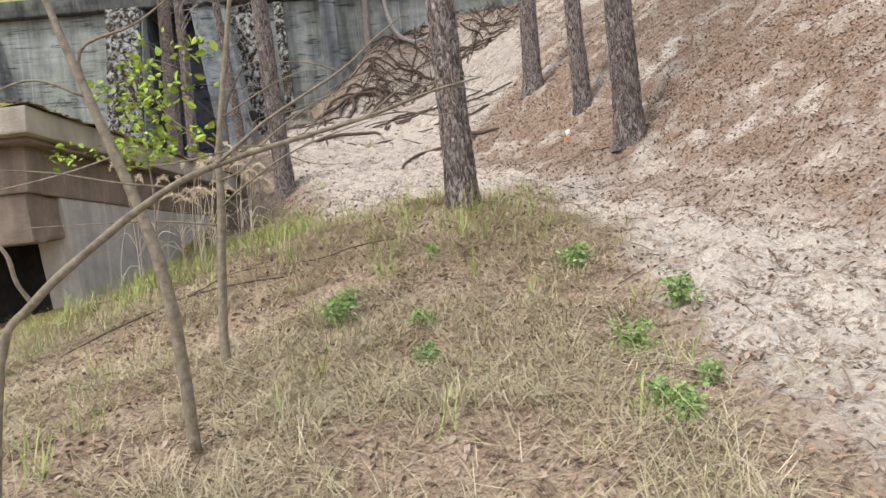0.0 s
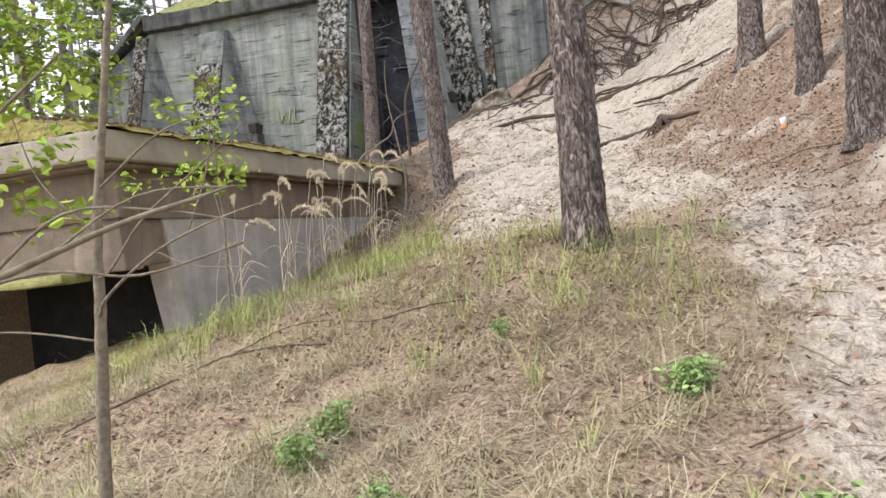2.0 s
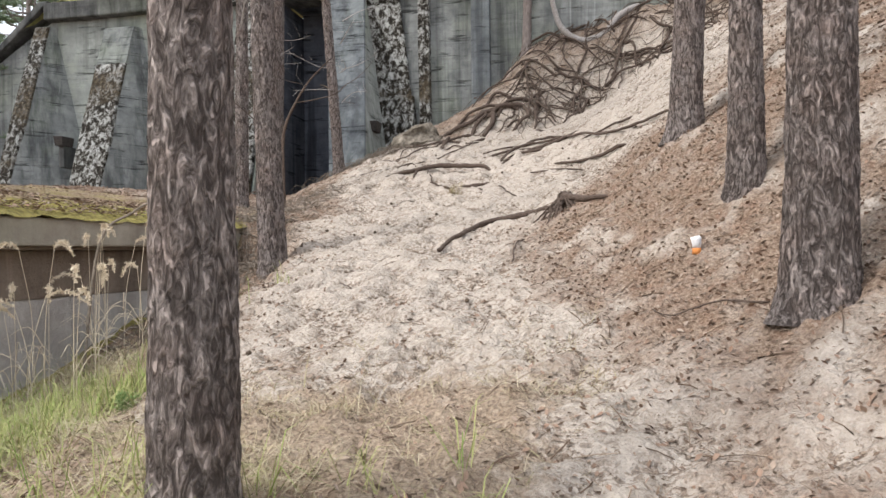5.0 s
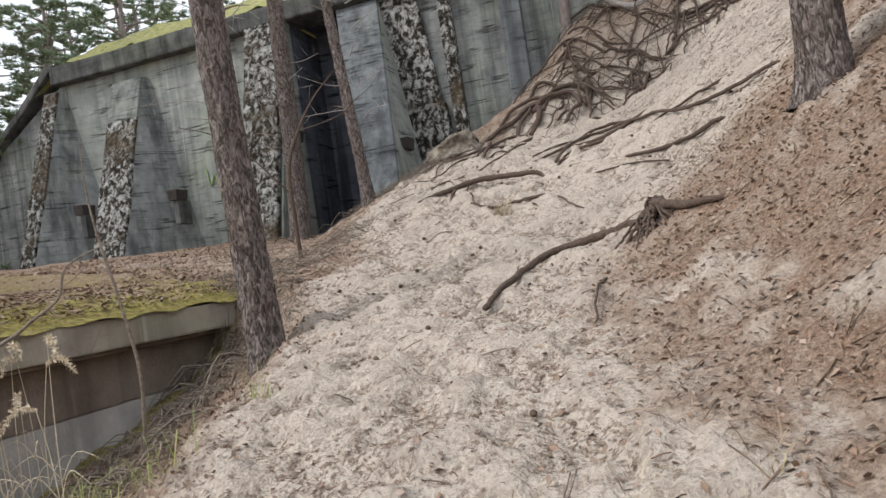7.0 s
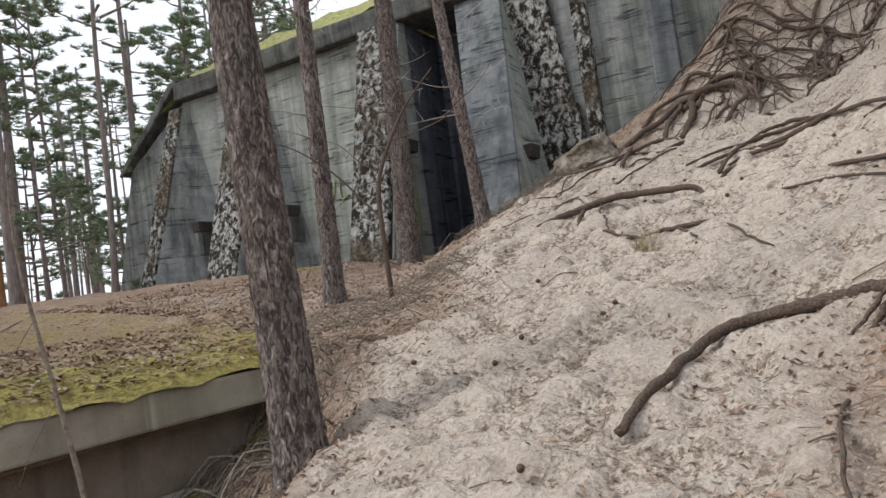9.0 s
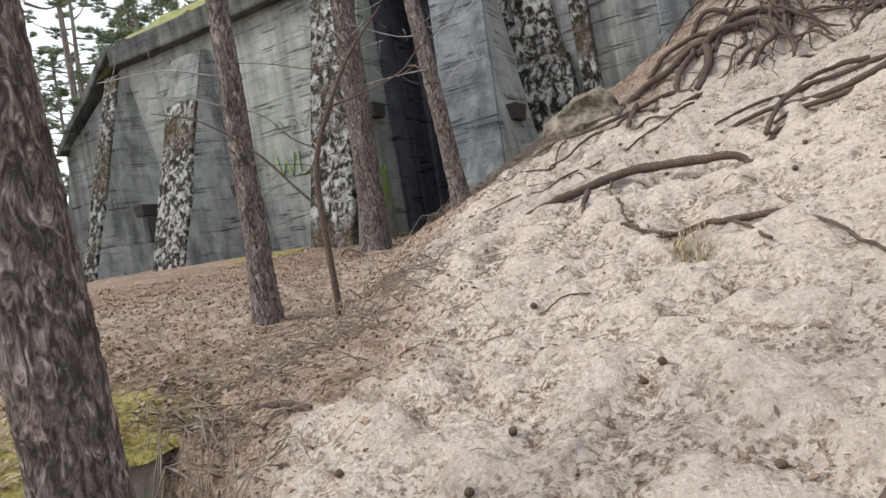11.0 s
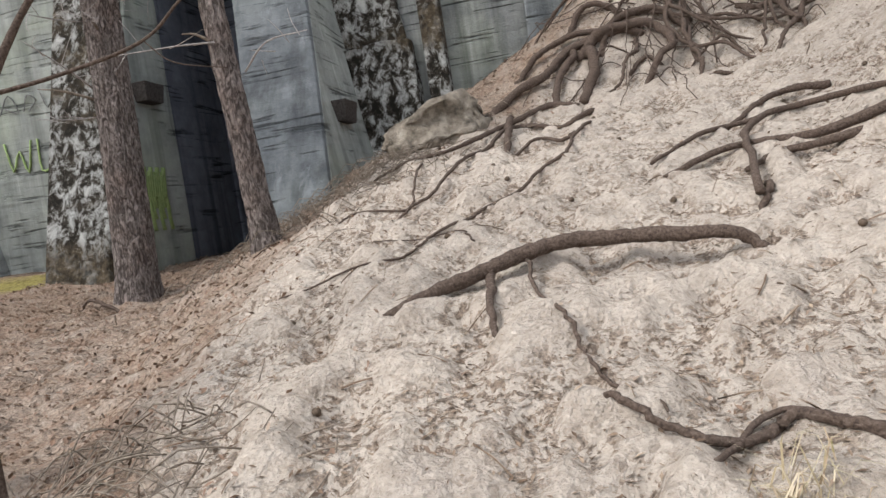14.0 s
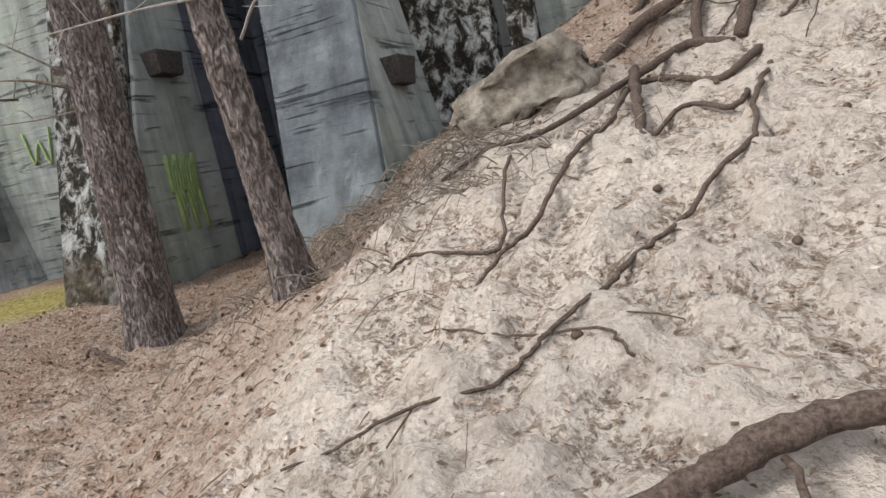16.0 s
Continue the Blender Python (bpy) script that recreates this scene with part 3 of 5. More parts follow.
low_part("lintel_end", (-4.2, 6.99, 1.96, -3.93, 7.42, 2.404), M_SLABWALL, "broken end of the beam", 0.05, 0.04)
low_part("wall", (-9.5, 6.7, 2.40, -3.88, 6.95, 2.862), M_SLABWALL, "brown upper wall")
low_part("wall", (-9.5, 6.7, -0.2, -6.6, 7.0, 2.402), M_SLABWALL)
low_part("ledge", (-6.6, 6.55, 1.84, -4.5, 6.9, 1.932), M_MOSS, "mossy ledge across the opening", 0.03, 0.03)
# the opening's inner shade is put into this wall's black colour
low_part("back_wall", (-6.6, 7.9, -0.2, -4.2, 8.1, 2.87), M_BLACK, "back wall coloured black for the shade inside the shelter")
lx, ly = np.meshgrid(np.arange(-9.4, -3.57, 0.06), np.arange(6.38, 13.3, 0.07))
edge = np.minimum(np.minimum(-3.58 - lx, ly - 6.38) / 0.2, 1).clip(0, 1) ** 0.6
lz = np.maximum(litter_z(lx, ly) + 0.03 * rough(lx, ly, 0.25, 8) + 0.015 * rough(lx, ly, 0.08, 9) + 0.02, 3.18) * edge + (3.16 + 0.03 * rough(lx, ly, 0.13, 15)) * (1 - edge)
lz = np.where(lx < -5.4, np.maximum(lz, land_z(lx, ly) + 0.05), lz)
grid = np.arange(lx.size).reshape(lx.shape)
quads = np.stack([grid[:-1, :-1], grid[:-1, 1:], grid[1:, 1:], grid[1:, :-1]], -1).reshape(-1, 4)
bed = single("litter_bed", np.stack([(lx - 0.03 * (1 - edge) * rough(lx, ly, 0.2, 3)).ravel(), ly.ravel(), lz.ravel()], -1).tolist(), quads.tolist(), M_GROUND,
             "brown pine litter and yellow moss lying on the shelter roof", "litter", kind="stuff")
for key, val in (("sand", 0 * lx), ("grass", 0.2 + 0 * lx), ("debris", 0.5 + 0 * lx), ("moss", np.clip(moss_share(lx, ly) + 0.04 + 0.4 * (edge < 0.99), 0, 1))):
    bed.data.attributes.new(key, "FLOAT", "POINT").data.foreach_set("value", val.ravel().astype(np.float32))

# ---- boulder ----
bm = bmesh.new()
bmesh.ops.create_icosphere(bm, subdivisions=4, radius=1)
for p in bm.verts:
    q = p.co.copy()
    p.co = Vector((q.x * 0.66, q.y * 0.48, q.z * 0.46))
    p.co += Vector(noise.noise_vector(q * 1.3)) * 0.2 + Vector(noise.noise_vector(q * 4)) * 0.09 + Vector(noise.noise_vector(q * 9)) * 0.03
    p.co.z = min(p.co.z, 0.36 + 0.1 * q.x + 0.04 * noise.noise(q * 6))
bm.verts.index_update()
tilt = Matrix.Translation((-3.82, 20.3, 5.4)) @ Matrix.Scale(0.86, 4) @ Matrix.Rotation(radians(-14), 4, "Y") @ Matrix.Rotation(radians(12), 4, "Z")
single("boulder", [tilt @ p.co for p in bm.verts], [tuple(p.index for p in q.verts) for q in bm.faces], M_STONE, "pale concrete boulder with lichen, sunk in the sand", "rock", (-3.88, 20.2, 5.3))
bm.free()


# ---- pines ----
def trunk(x, y, dia, lean, height, sides, ring, seed, bark):
    """Rows of a pine trunk: flared foot, plated bark. lean: metres that it moves in x, y for each metre up."""
    z0 = float(land_z(x, y)) - 0.15
    zs = np.r_[np.arange(0, 4.6, ring), np.linspace(4.6, height, 10)]
    a = np.linspace(0, 2 * np.pi, sides, endpoint=False)
    A, Z = np.meshgrid(a, zs)
    r = dia / 2 * (1 - 0.62 * Z / height) * (1 + 0.38 * np.exp(-Z / 0.16) * (1 + 0.5 * np.sin(A * 4 + seed)) + 0.1 * np.exp(-Z / 0.6))
    band = A * dia * 2.2 / (2 * np.pi) * np.pi
    ridge = np.abs(rough(band + 0.25 * rough(band, Z, 0.3, seed), Z * 0.33, 0.055, seed + 1))
    plates = np.where(ridge < 0.28, ridge / 0.28 - 1, 0.0) * 0.5 + 0.35 * rough(band, Z, 0.05, seed + 2) + 0.4 * rough(band, Z * 0.6, 0.13, seed + 5)
    r = r + plates * 0.016 * bark * (Z < 4.7)
    bow = 0.05 * np.sin(Z * 0.55 + seed)
    v = np.stack([x + lean[0] * Z + bow * math.cos(seed) + r * np.cos(A), y + lean[1] * Z + bow * math.sin(seed) + r * np.sin(A), z0 + Z], -1)
    n = len(zs)
    g = np.arange(n * sides).reshape(n, sides)
    g2 = np.roll(g, -1, axis=1)
    f = np.stack([g[:-1], g2[:-1], g2[1:], g[1:]], -1).reshape(-1, 4)
    return v.reshape(-1, 3).tolist(), f.tolist(), (x + lean[0] * height, y + lean[1] * height, z0 + height)


def crown_mesh(seed, height, wide):
    """Limbs and needle tufts of a pine top, about its trunk's axis."""
    rng = np.random.RandomState(seed)
    lv, lf, v, f = [], [], [], []
    for k in range(15):
        z = height * (0.03 + 0.95 * (k / 15)) - height * 0.6
        a = k * 2.4 + rng.uniform(-0.5, 0.5)
        reach = wide * (1 - 0.6 * (k / 15) ** 1.5) * rng.uniform(0.55, 1.1)
        tip = np.array([math.cos(a) * reach, math.sin(a) * reach, z + reach * rng.uniform(0.05, 0.45)])
        mid = np.array([math.cos(a) * reach * 0.5, math.sin(a) * reach * 0.5, z + reach * 0.05])
        rows = curve([(0, 0, z, 0.05), (*mid, 0.03), (*tip, 0.012)], 4)
        a_, b_ = tube(rows, 5, 0.1, k, len(lv))
        lv += a_
        lf += b_
        for _ in range(11):
            s = rng.uniform(0.35, 1.08)
            c = (mid * (1 - s) + tip * s) + rng.normal(0, 0.16 * reach * 0.7, 3) * (1, 1, 0.6)
            size = rng.uniform(0.16, 0.34)
            for _ in range(26):
                w = rng.normal(0, 1, 3)
                w[2] = abs(w[2]) * 0.8
                w /= np.linalg.norm(w)
                s1 = np.cross(w, rng.normal(0, 1, 3))
                s1 /= np.linalg.norm(s1) + 1e-6
                n = len(v)
                v += [c + s1 * 0.022, c - s1 * 0.022, c + w * size]
                f.append((n, n + 1, n + 2))
    return (lv, lf), (v, f)


CROWNS = []
for k, (h, w) in enumerate(((5.0, 2.2), (6.0, 2.6), (4.2, 1.7))):
    (lv, lf), (cv, cf) = crown_mesh(40 + k, h, w)
    CROWNS.append((mesh_of("crown_limb", lv, lf, M_BARK_FAR), mesh_of("crown", cv, cf, M_NEEDLES, False), h))


def pine(x, y, dia, lean=(0, 0), height=13.0, near=True, seed=0, bark=None, label="", crown=True, group="pines", stubs=3):
    z0 = float(land_z(x, y))
    root = thing("pine_tree", label or "straight pine with grey-brown plated bark on sandy ground", "tree", (x, y, z0 - 0.15), group)
    v, f, top = trunk(x, y, dia, lean, height, 72 if near else 14, 0.03 if near else 0.4, seed, 1.0 if near else 0.3)
    piece("trunk", v, f, bark or (M_BARK if near else M_BARK_FAR), root)
    rng = np.random.RandomState(seed + 900)
    for k in range(stubs):
        z = rng.uniform(1.5, 4.5) if near else rng.uniform(2.5, height * 0.6)
        a = rng.uniform(0, 6.3)
        c = np.array([x + lean[0] * z, y + lean[1] * z, z0 + z])
        o = np.array([math.cos(a), math.sin(a), rng.uniform(-0.1, 0.35)])
        reach = rng.uniform(0.1, 0.5) if near else rng.uniform(0.4, 1.6)
        v, f = tube(curve([(*(c + o * dia * 0.3), 0.018), (*(c + o * (dia * 0.4 + reach * 0.5) + (0, 0, 0.03)), 0.012), (*(c + o * (dia * 0.4 + reach)), 0.005)], 3), 5, 0.1, k)
        piece("dead_branch", v, f, M_TWIG, root)
    if crown:
        limbs, needles, h = CROWNS[seed % 3]
        for name, me in (("crown_limb", limbs), ("crown", needles)):
            ob = new(name, me)
            ob.parent = root
            ob.location = (top[0] - x, top[1] - y, top[2] - z0 + 0.15 - 0.35 * h)
            ob.rotation_euler = (0, 0, seed * 1.3)
    return root


pine(0.25, 6.85, 0.31, (0.0, 0.0), 14, seed=1, stubs=0, label="pine with deeply plated grey bark on the grassy mound")
pine(-2.5, 11.87, 0.32, (-0.03, -0.01), 14, seed=2, stubs=0, label="pine with plated bark at the edge of the sand")
pine(-5.1, 15.05, 0.24, (0.0, 0.0), 12, seed=3, label="slim pine standing in litter on the shelter roof")
pine(-7.03, 19.05, 0.42, (0.05, 0.0), 15, seed=4, label="stout pine close before the bunker")
pine(-4.9, 18.4, 0.235, (-0.065, -0.02), 12, seed=5, label="slim leaning pine close before the bunker")
pine(2.68, 9.2, 0.38, (-0.01, 0), 15, seed=6, stubs=0, label="stout pine on the hillside of needles")
pine(2.42, 10.75, 0.27, (0, 0), 13, seed=7, stubs=0, label="pine on the hillside of needles")
pine(2.05, 12.85, 0.34, (0.04, 0.02), 14, seed=8, stubs=0, label="pine on the hillside of needles")
# ---- pines further off ----
rng = np.random.RandomState(11)
for x, y, dia in ((-13.5, 13.0, 0.34), (-14.5, 14.8, 0.3), (-16.5, 12.0, 0.26), (-19.0, 17.5, 0.3), (-21.0, 14.5, 0.34), (-18.5, 20.0, 0.2),
                  (-24.0, 20.0, 0.32), (-23.0, 24.0, 0.28), (-27.0, 17.0, 0.3), (-28.0, 27.0, 0.33), (-21.5, 28.5, 0.3), (-33.0, 23.0, 0.35), (-31.0, 32.0, 0.3),
                  (-26.0, 11.0, 0.3), (-35.0, 14.0, 0.36), (-24.5, 34.0, 0.32), (-38.0, 29.0, 0.34), (-36.0, 38.0, 0.3), (-43.0, 20.0, 0.36), (-29.0, 42.0, 0.3),
                  (-45.0, 34.0, 0.35), (-20.0, 8.0, 0.3), (-31.0, 7.0, 0.34), (-41.0, 9.0, 0.3), (-50.0, 26.0, 0.36), (-48.0, 15.0, 0.34), (-55.0, 40.0, 0.36), (-17.5, 25.5, 0.26), (-26.5, 30.5, 0.24)):
    pine(x, y, dia, rng.uniform(-0.03, 0.03, 2), rng.uniform(13, 18), False, int(rng.randint(1000)), label="tall slender pine in the wood behind the bunker", group="wood pines", stubs=5)
pine(-22.5, 18.6, 0.3, (0.01, 0), 17, False, 77, M_BARK_ORANGE, "tall pine with orange upper bark in the wood", group="wood pines", stubs=4)
for k in range(58):
    a, d = rng.uniform(radians(8), radians(76)), rng.uniform(24, 70)
    x, y = -3 - d * math.cos(a), 6 + d * math.sin(a)
    if y > 16 and x > -20:
        continue
    pine(x, y, rng.uniform(0.16, 0.36), rng.uniform(-0.03, 0.03, 2), rng.uniform(8, 18), False, int(rng.randint(1000)), label="tall slender pine in the wood behind the bunker", group="wood pines", stubs=3)
for k in range(85):
    a, d = rng.uniform(radians(6), radians(74)), rng.uniform(22, 62)
    x, y = -3 - d * math.cos(a), 6 + d * math.sin(a)
    if y > 15 and x > -19:
        continue
    pine(x, y, 0.12, rng.uniform(-0.03, 0.03, 2), rng.uniform(5.0, 11), False, int(rng.randint(1000)), label="young bushy pine with green needles in the wood", group="young pines", stubs=1)
for x, y, dia in ((-1.2, 25.5, 0.3), (1.2, 26.5, 0.34), (3.6, 25.0, 0.3), (5.2, 20.5, 0.36), (6.5, 15.5, 0.36), (6.0, 27.0, 0.3), (8.0, 23.0, 0.3), (-1.6, 22.6, 0.24)):
    pine(x, y, dia, rng.uniform(-0.03, 0.03, 2), 13, False, int(rng.randint(1000)), label="pine on the crest of the dune", group="dune pines", stubs=4)


# ---- roots ----
def root_rows(points, lift=-0.012):
    """Rows for a root lying on the ground: (x, y, radius, height over the ground)."""
    rows = curve([(x, y, r, h) for x, y, r, h in points], 7)
    wob = np.random.RandomState(int(abs(points[0][0]) * 100)).normal(0, 0.007, (len(rows), 2))
    rows[:, :2] += wob
    z = ground_z(rows[:, 0], rows[:, 1])
    crest = np.pad(z, 3, mode="edge")
    over = np.max([crest[k : k + len(z)] for k in range(7)], axis=0)
    thick = float(rows[:, 2].max()) > 0.085
    smooth_land = land_z(rows[:, 0], rows[:, 1]) + 0.05 * rough(rows[:, 0], rows[:, 1], 1.7, 4)
    z = 0.8 * smooth_land + 0.2 * over if thick else 0.35 * z + 0.65 * over
    for _ in range(8 if thick else 4):
        z[1:-1] = (z[:-2] + z[1:-1] + z[2:]) / 3
    swell = 1 + 0.06 * np.sin(np.arange(len(rows)) * 0.6 + points[0][0] * 9) + 0.06 * np.sin(np.arange(len(rows)) * 2.3)
    return np.stack([rows[:, 0], rows[:, 1], z + rows[:, 3] + lift, np.maximum(rows[:, 2] * swell * 0.37, 0.004)], -1)


def lone_root(label, *branches):
    first = branches[0][0]
    at = (first[0], first[1], gz(first[0], first[1]))
    root = thing("tree_root", label, "root", at, "bare roots")
    for k, pts in enumerate(branches):
        v, f = tube(root_rows(pts), 12, 0.07, k + 3)
        piece("root_stem" if k == 0 else "side_root", v, f, M_ROOT, root)


lone_root("thick bare root arching over the sand", ((-2.99, 16.19, 0.05, -0.05), (-2.92, 16.26, 0.08, 0.0), (-2.7, 16.42, 0.1, 0.05), (-2.44, 16.58, 0.112, 0.09), (-2.25, 16.7, 0.115, 0.115), (-2.03, 16.78, 0.115, 0.13), (-1.75, 16.8, 0.11, 0.125), (-1.5, 16.77, 0.105, 0.115), (-1.25, 16.74, 0.09, 0.09), (-1.05, 16.72, 0.06, -0.06)),
          ((-2.44, 16.58, 0.07, 0.08), (-2.41, 16.42, 0.06, 0.03), (-2.35, 16.15, 0.05, 0.01), (-2.26, 15.95, 0.03, -0.03)),
          ((-2.24, 16.66, 0.03, 0.08), (-2.17, 16.38, 0.028, 0.01), (-1.98, 16.02, 0.026, 0.0), (-1.89, 15.81, 0.024, 0.0), (-1.78, 15.66, 0.022, 0.0), (-1.59, 15.41, 0.016, -0.01)))
lone_root("long thin root trailing down the sand", ((-3.8, 16.7, 0.014, 0), (-3.48, 16.86, 0.017, 0.005), (-3.19, 16.98, 0.02, 0.005), (-3.06, 17.11, 0.022, 0.005), (-2.96, 17.24, 0.025, 0.005), (-2.82, 17.51, 0.028, 0.005), (-2.72, 17.77, 0.031, 0.005), (-2.55, 18.05, 0.034, 0.005), (-2.39, 18.37, 0.037, 0.005), (-2.24, 18.59, 0.039, 0.005), (-2.2, 19.18, 0.042, 0.005), (-2.11, 19.82, 0.045, 0)))
lone_root("branching root running up to the root tangle", ((-3.46, 17.58, 0.02, 0), (-3.32, 17.76, 0.027, 0.03), (-3.19, 18.05, 0.033, 0.03), (-3.14, 18.46, 0.04, 0.03), (-3.08, 19.09, 0.046, 0.03), (-2.98, 19.52, 0.053, 0.03), (-2.92, 20.1, 0.059, 0.03), (-2.65, 20.08, 0.066, 0.03), (-2.35, 19.88, 0.072, 0.03), (-2.19, 20.17, 0.079, 0.03), (-2.13, 20.43, 0.085, 0)),
          ((-2.93, 20.05, 0.09, 0.12), (-2.9, 19.75, 0.09, 0.08), (-2.84, 19.3, 0.085, 0.03), (-2.79, 18.95, 0.07, -0.08)))
lone_root("thin root looping over litter", ((-3.98, 17.93, 0.022, 0), (-3.91, 18.05, 0.023, 0.015), (-3.6, 17.97, 0.025, 0.015), (-3.38, 18.02, 0.026, 0.015), (-3.43, 18.33, 0.027, 0.015), (-3.56, 19.1, 0.029, 0.015), (-3.32, 19.28, 0.03, 0)))
lone_root("bare root along the foot of the boulder", ((-4.11, 19.11, 0.03, 0), (-3.77, 19.28, 0.04, 0.05), (-3.5, 19.28, 0.05, 0.05), (-3.25, 19.6, 0.06, 0.05), (-3.04, 19.99, 0.07, 0.05), (-2.8, 20.27, 0.08, 0.05), (-2.59, 20.55, 0.09, 0.05), (-2.28, 20.5, 0.1, 0)))
lone_root("low root loop on the sand below the tangle", ((-2.77, 19.18, 0.035, -0.02), (-2.56, 19.33, 0.04, 0.02), (-2.33, 19.18, 0.045, 0.02), (-2.22, 19.45, 0.05, -0.02)))
lone_root("curving root beside a grass clump", ((-1.81, 15.46, 0.035, -0.02), (-1.76, 15.43, 0.038, 0.02), (-1.61, 15.32, 0.041, 0.02), (-1.45, 15.27, 0.044, 0.02), (-1.3, 15.38, 0.048, 0.02), (-1.21, 15.42, 0.051, 0.02), (-1.1, 15.35, 0.054, 0.02), (-0.98, 15.26, 0.057, 0.02), (-0.6, 15.2, 0.06, -0.02)))
lone_root("forked bare root on the upper sand slope", ((-1.53, 17.93, 0.05, -0.02), (-1.18, 18.09, 0.062, 0.04), (-0.88, 18.11, 0.074, 0.04), (-0.61, 17.98, 0.086, 0.04), (-0.1, 18.05, 0.098, 0.04), (0.4, 18.3, 0.11, -0.02)),
          ((-1.04, 17.83, 0.045, -0.02), (-0.83, 17.88, 0.06, 0.03), (-0.6, 17.83, 0.075, 0.03), (-0.2, 17.95, 0.09, -0.02)),
          ((-1.06, 17.21, 0.06, -0.03), (-0.98, 17.38, 0.06, 0.02), (-0.94, 17.65, 0.06, -0.03)))
lone_root("short thick root on the upper sand slope", ((-1.04, 18.78, 0.05, -0.02), (-0.79, 19.03, 0.06, 0.05), (-0.59, 19.27, 0.07, 0.05), (-0.44, 19.19, 0.08, 0.05), (-0.25, 19.2, 0.09, -0.02)))
lone_root("short root stub on the upper sand slope", ((-1.02, 20.44, 0.05, -0.02), (-0.88, 20.47, 0.055, 0.03), (-0.76, 20.47, 0.06, -0.02)))
lone_root("dead twig lying on the sand", ((-3.58, 17.49, 0.01, 0), (-3.34, 17.35, 0.011, 0.015), (-2.99, 17.26, 0.013, 0.015), (-2.76, 17.2, 0.015, 0.015), (-2.66, 17.11, 0.016, 0)))
lone_root("crooked dead stick on the needles", ((0.45, 11.3, 0.02, 0.005), (0.43, 11.51, 0.022, 0.02), (0.4, 11.9, 0.024, 0.02), (0.41, 12.1, 0.026, 0.005)))
lone_root("long bare root crossing the upper slope", ((-1.04, 17.27, 0.07, -0.01), (-0.95, 18.39, 0.068, 0.04), (-0.57, 18.78, 0.066, 0.04), (-0.08, 18.37, 0.063, 0.04), (0.2, 17.6, 0.061, 0.04), (0.56, 16.5, 0.059, 0.04), (0.99, 15.53, 0.057, 0.04), (1.36, 15, 0.054, 0.04), (1.75, 14.78, 0.052, 0.04), (1.92, 14.55, 0.05, -0.01)),
          ((-1.6, 18.08, 0.035, 0), (-1.18, 18.64, 0.048, 0.015), (-0.76, 18.84, 0.06, 0)))
lone_root("thin bare root on the needle slope", ((-0.24, 15.79, 0.035, 0), (0.19, 15.45, 0.033, 0.015), (0.76, 14.39, 0.03, 0)))
lone_root("bare root on the needle slope", ((0.15, 15.85, 0.05, -0.02), (0.51, 15.28, 0.055, 0.03), (0.81, 14.83, 0.06, 0.03), (1.17, 14.33, 0.065, 0.03), (1.37, 14.35, 0.07, -0.02)))
lone_root("bare root high on the needle slope", ((0.45, 16.62, 0.04, -0.01), (1, 16.12, 0.043, 0.03), (1.19, 16.08, 0.047, 0.03), (1.53, 15.65, 0.05, -0.01)))
lone_root("thin half-buried root in the sand", ((-1.51, 15.11, 0.03, -0.01), (-1.29, 15.45, 0.03, 0.02), (-1.04, 15.27, 0.03, 0.02), (-0.77, 14.81, 0.03, -0.01)))
lone_root("thin half-buried root in the sand", ((-0.61, 15.11, 0.03, -0.01), (-0.37, 14.64, 0.028, 0.02), (-0.11, 14.29, 0.025, -0.01)))

# stump with the long root that runs from it
stump = thing("root_stump", "small rotten stump with a long bare root on the sand", "stump", (0.72, 12.82, gz(0.72, 12.82)), "bare roots")
v, f = tube(root_rows(((-0.51, 11.97, 0.06, -0.01), (-0.45, 12.24, 0.069, 0.03), (-0.36, 12.52, 0.077, 0.03), (-0.23, 12.9, 0.086, 0.03), (0.06, 13.02, 0.094, 0.03), (0.33, 12.98, 0.103, 0.03), (0.5, 12.95, 0.111, 0.03), (0.72, 12.84, 0.12, -0.01))), 12, 0.1, 4)
piece("long_root", v, f, M_ROOT, stump)
v, f = tube(root_rows(((0.72, 12.84, 0.12, 0.14), (0.86, 12.66, 0.1, 0.1), (1.0, 12.5, 0.085, 0.06), (1.16, 12.36, 0.07, 0.04), (1.3, 12.28, 0.05, -0.02))), 12, 0.12, 5)
piece("side_root", v, f, M_ROOT, stump)
v, f = tube(root_rows(((0.78, 12.95, 0.24, -0.06), (0.76, 12.9, 0.22, 0.05), (0.72, 12.84, 0.18, 0.12), (0.7, 12.8, 0.07, 0.16))), 12, 0.25, 6)
piece("stump_core", v, f, M_ROOT, stump)
for k in range(13):
    a = -2.75 + 0.17 * k
    dx, dy = math.cos(a), math.sin(a)
    out = 0.16 + 0.05 * ((k * 7) % 4)
    thick = 0.02 + 0.012 * ((k * 5) % 4)
    v, f = tube(root_rows(((0.72 + dx * 0.04, 12.82 + dy * 0.04, thick, 0.15), (0.72 + dx * 0.12, 12.82 + dy * 0.12, thick, 0.12), (0.72 + dx * out, 12.82 + dy * out, thick * 0.8, 0.03), (0.72 + dx * (out + 0.12), 12.82 + dy * (out + 0.12), thick * 0.5, -0.05))), 7, 0.2, k)
    piece("stump_root", v, f, M_ROOT, stump)

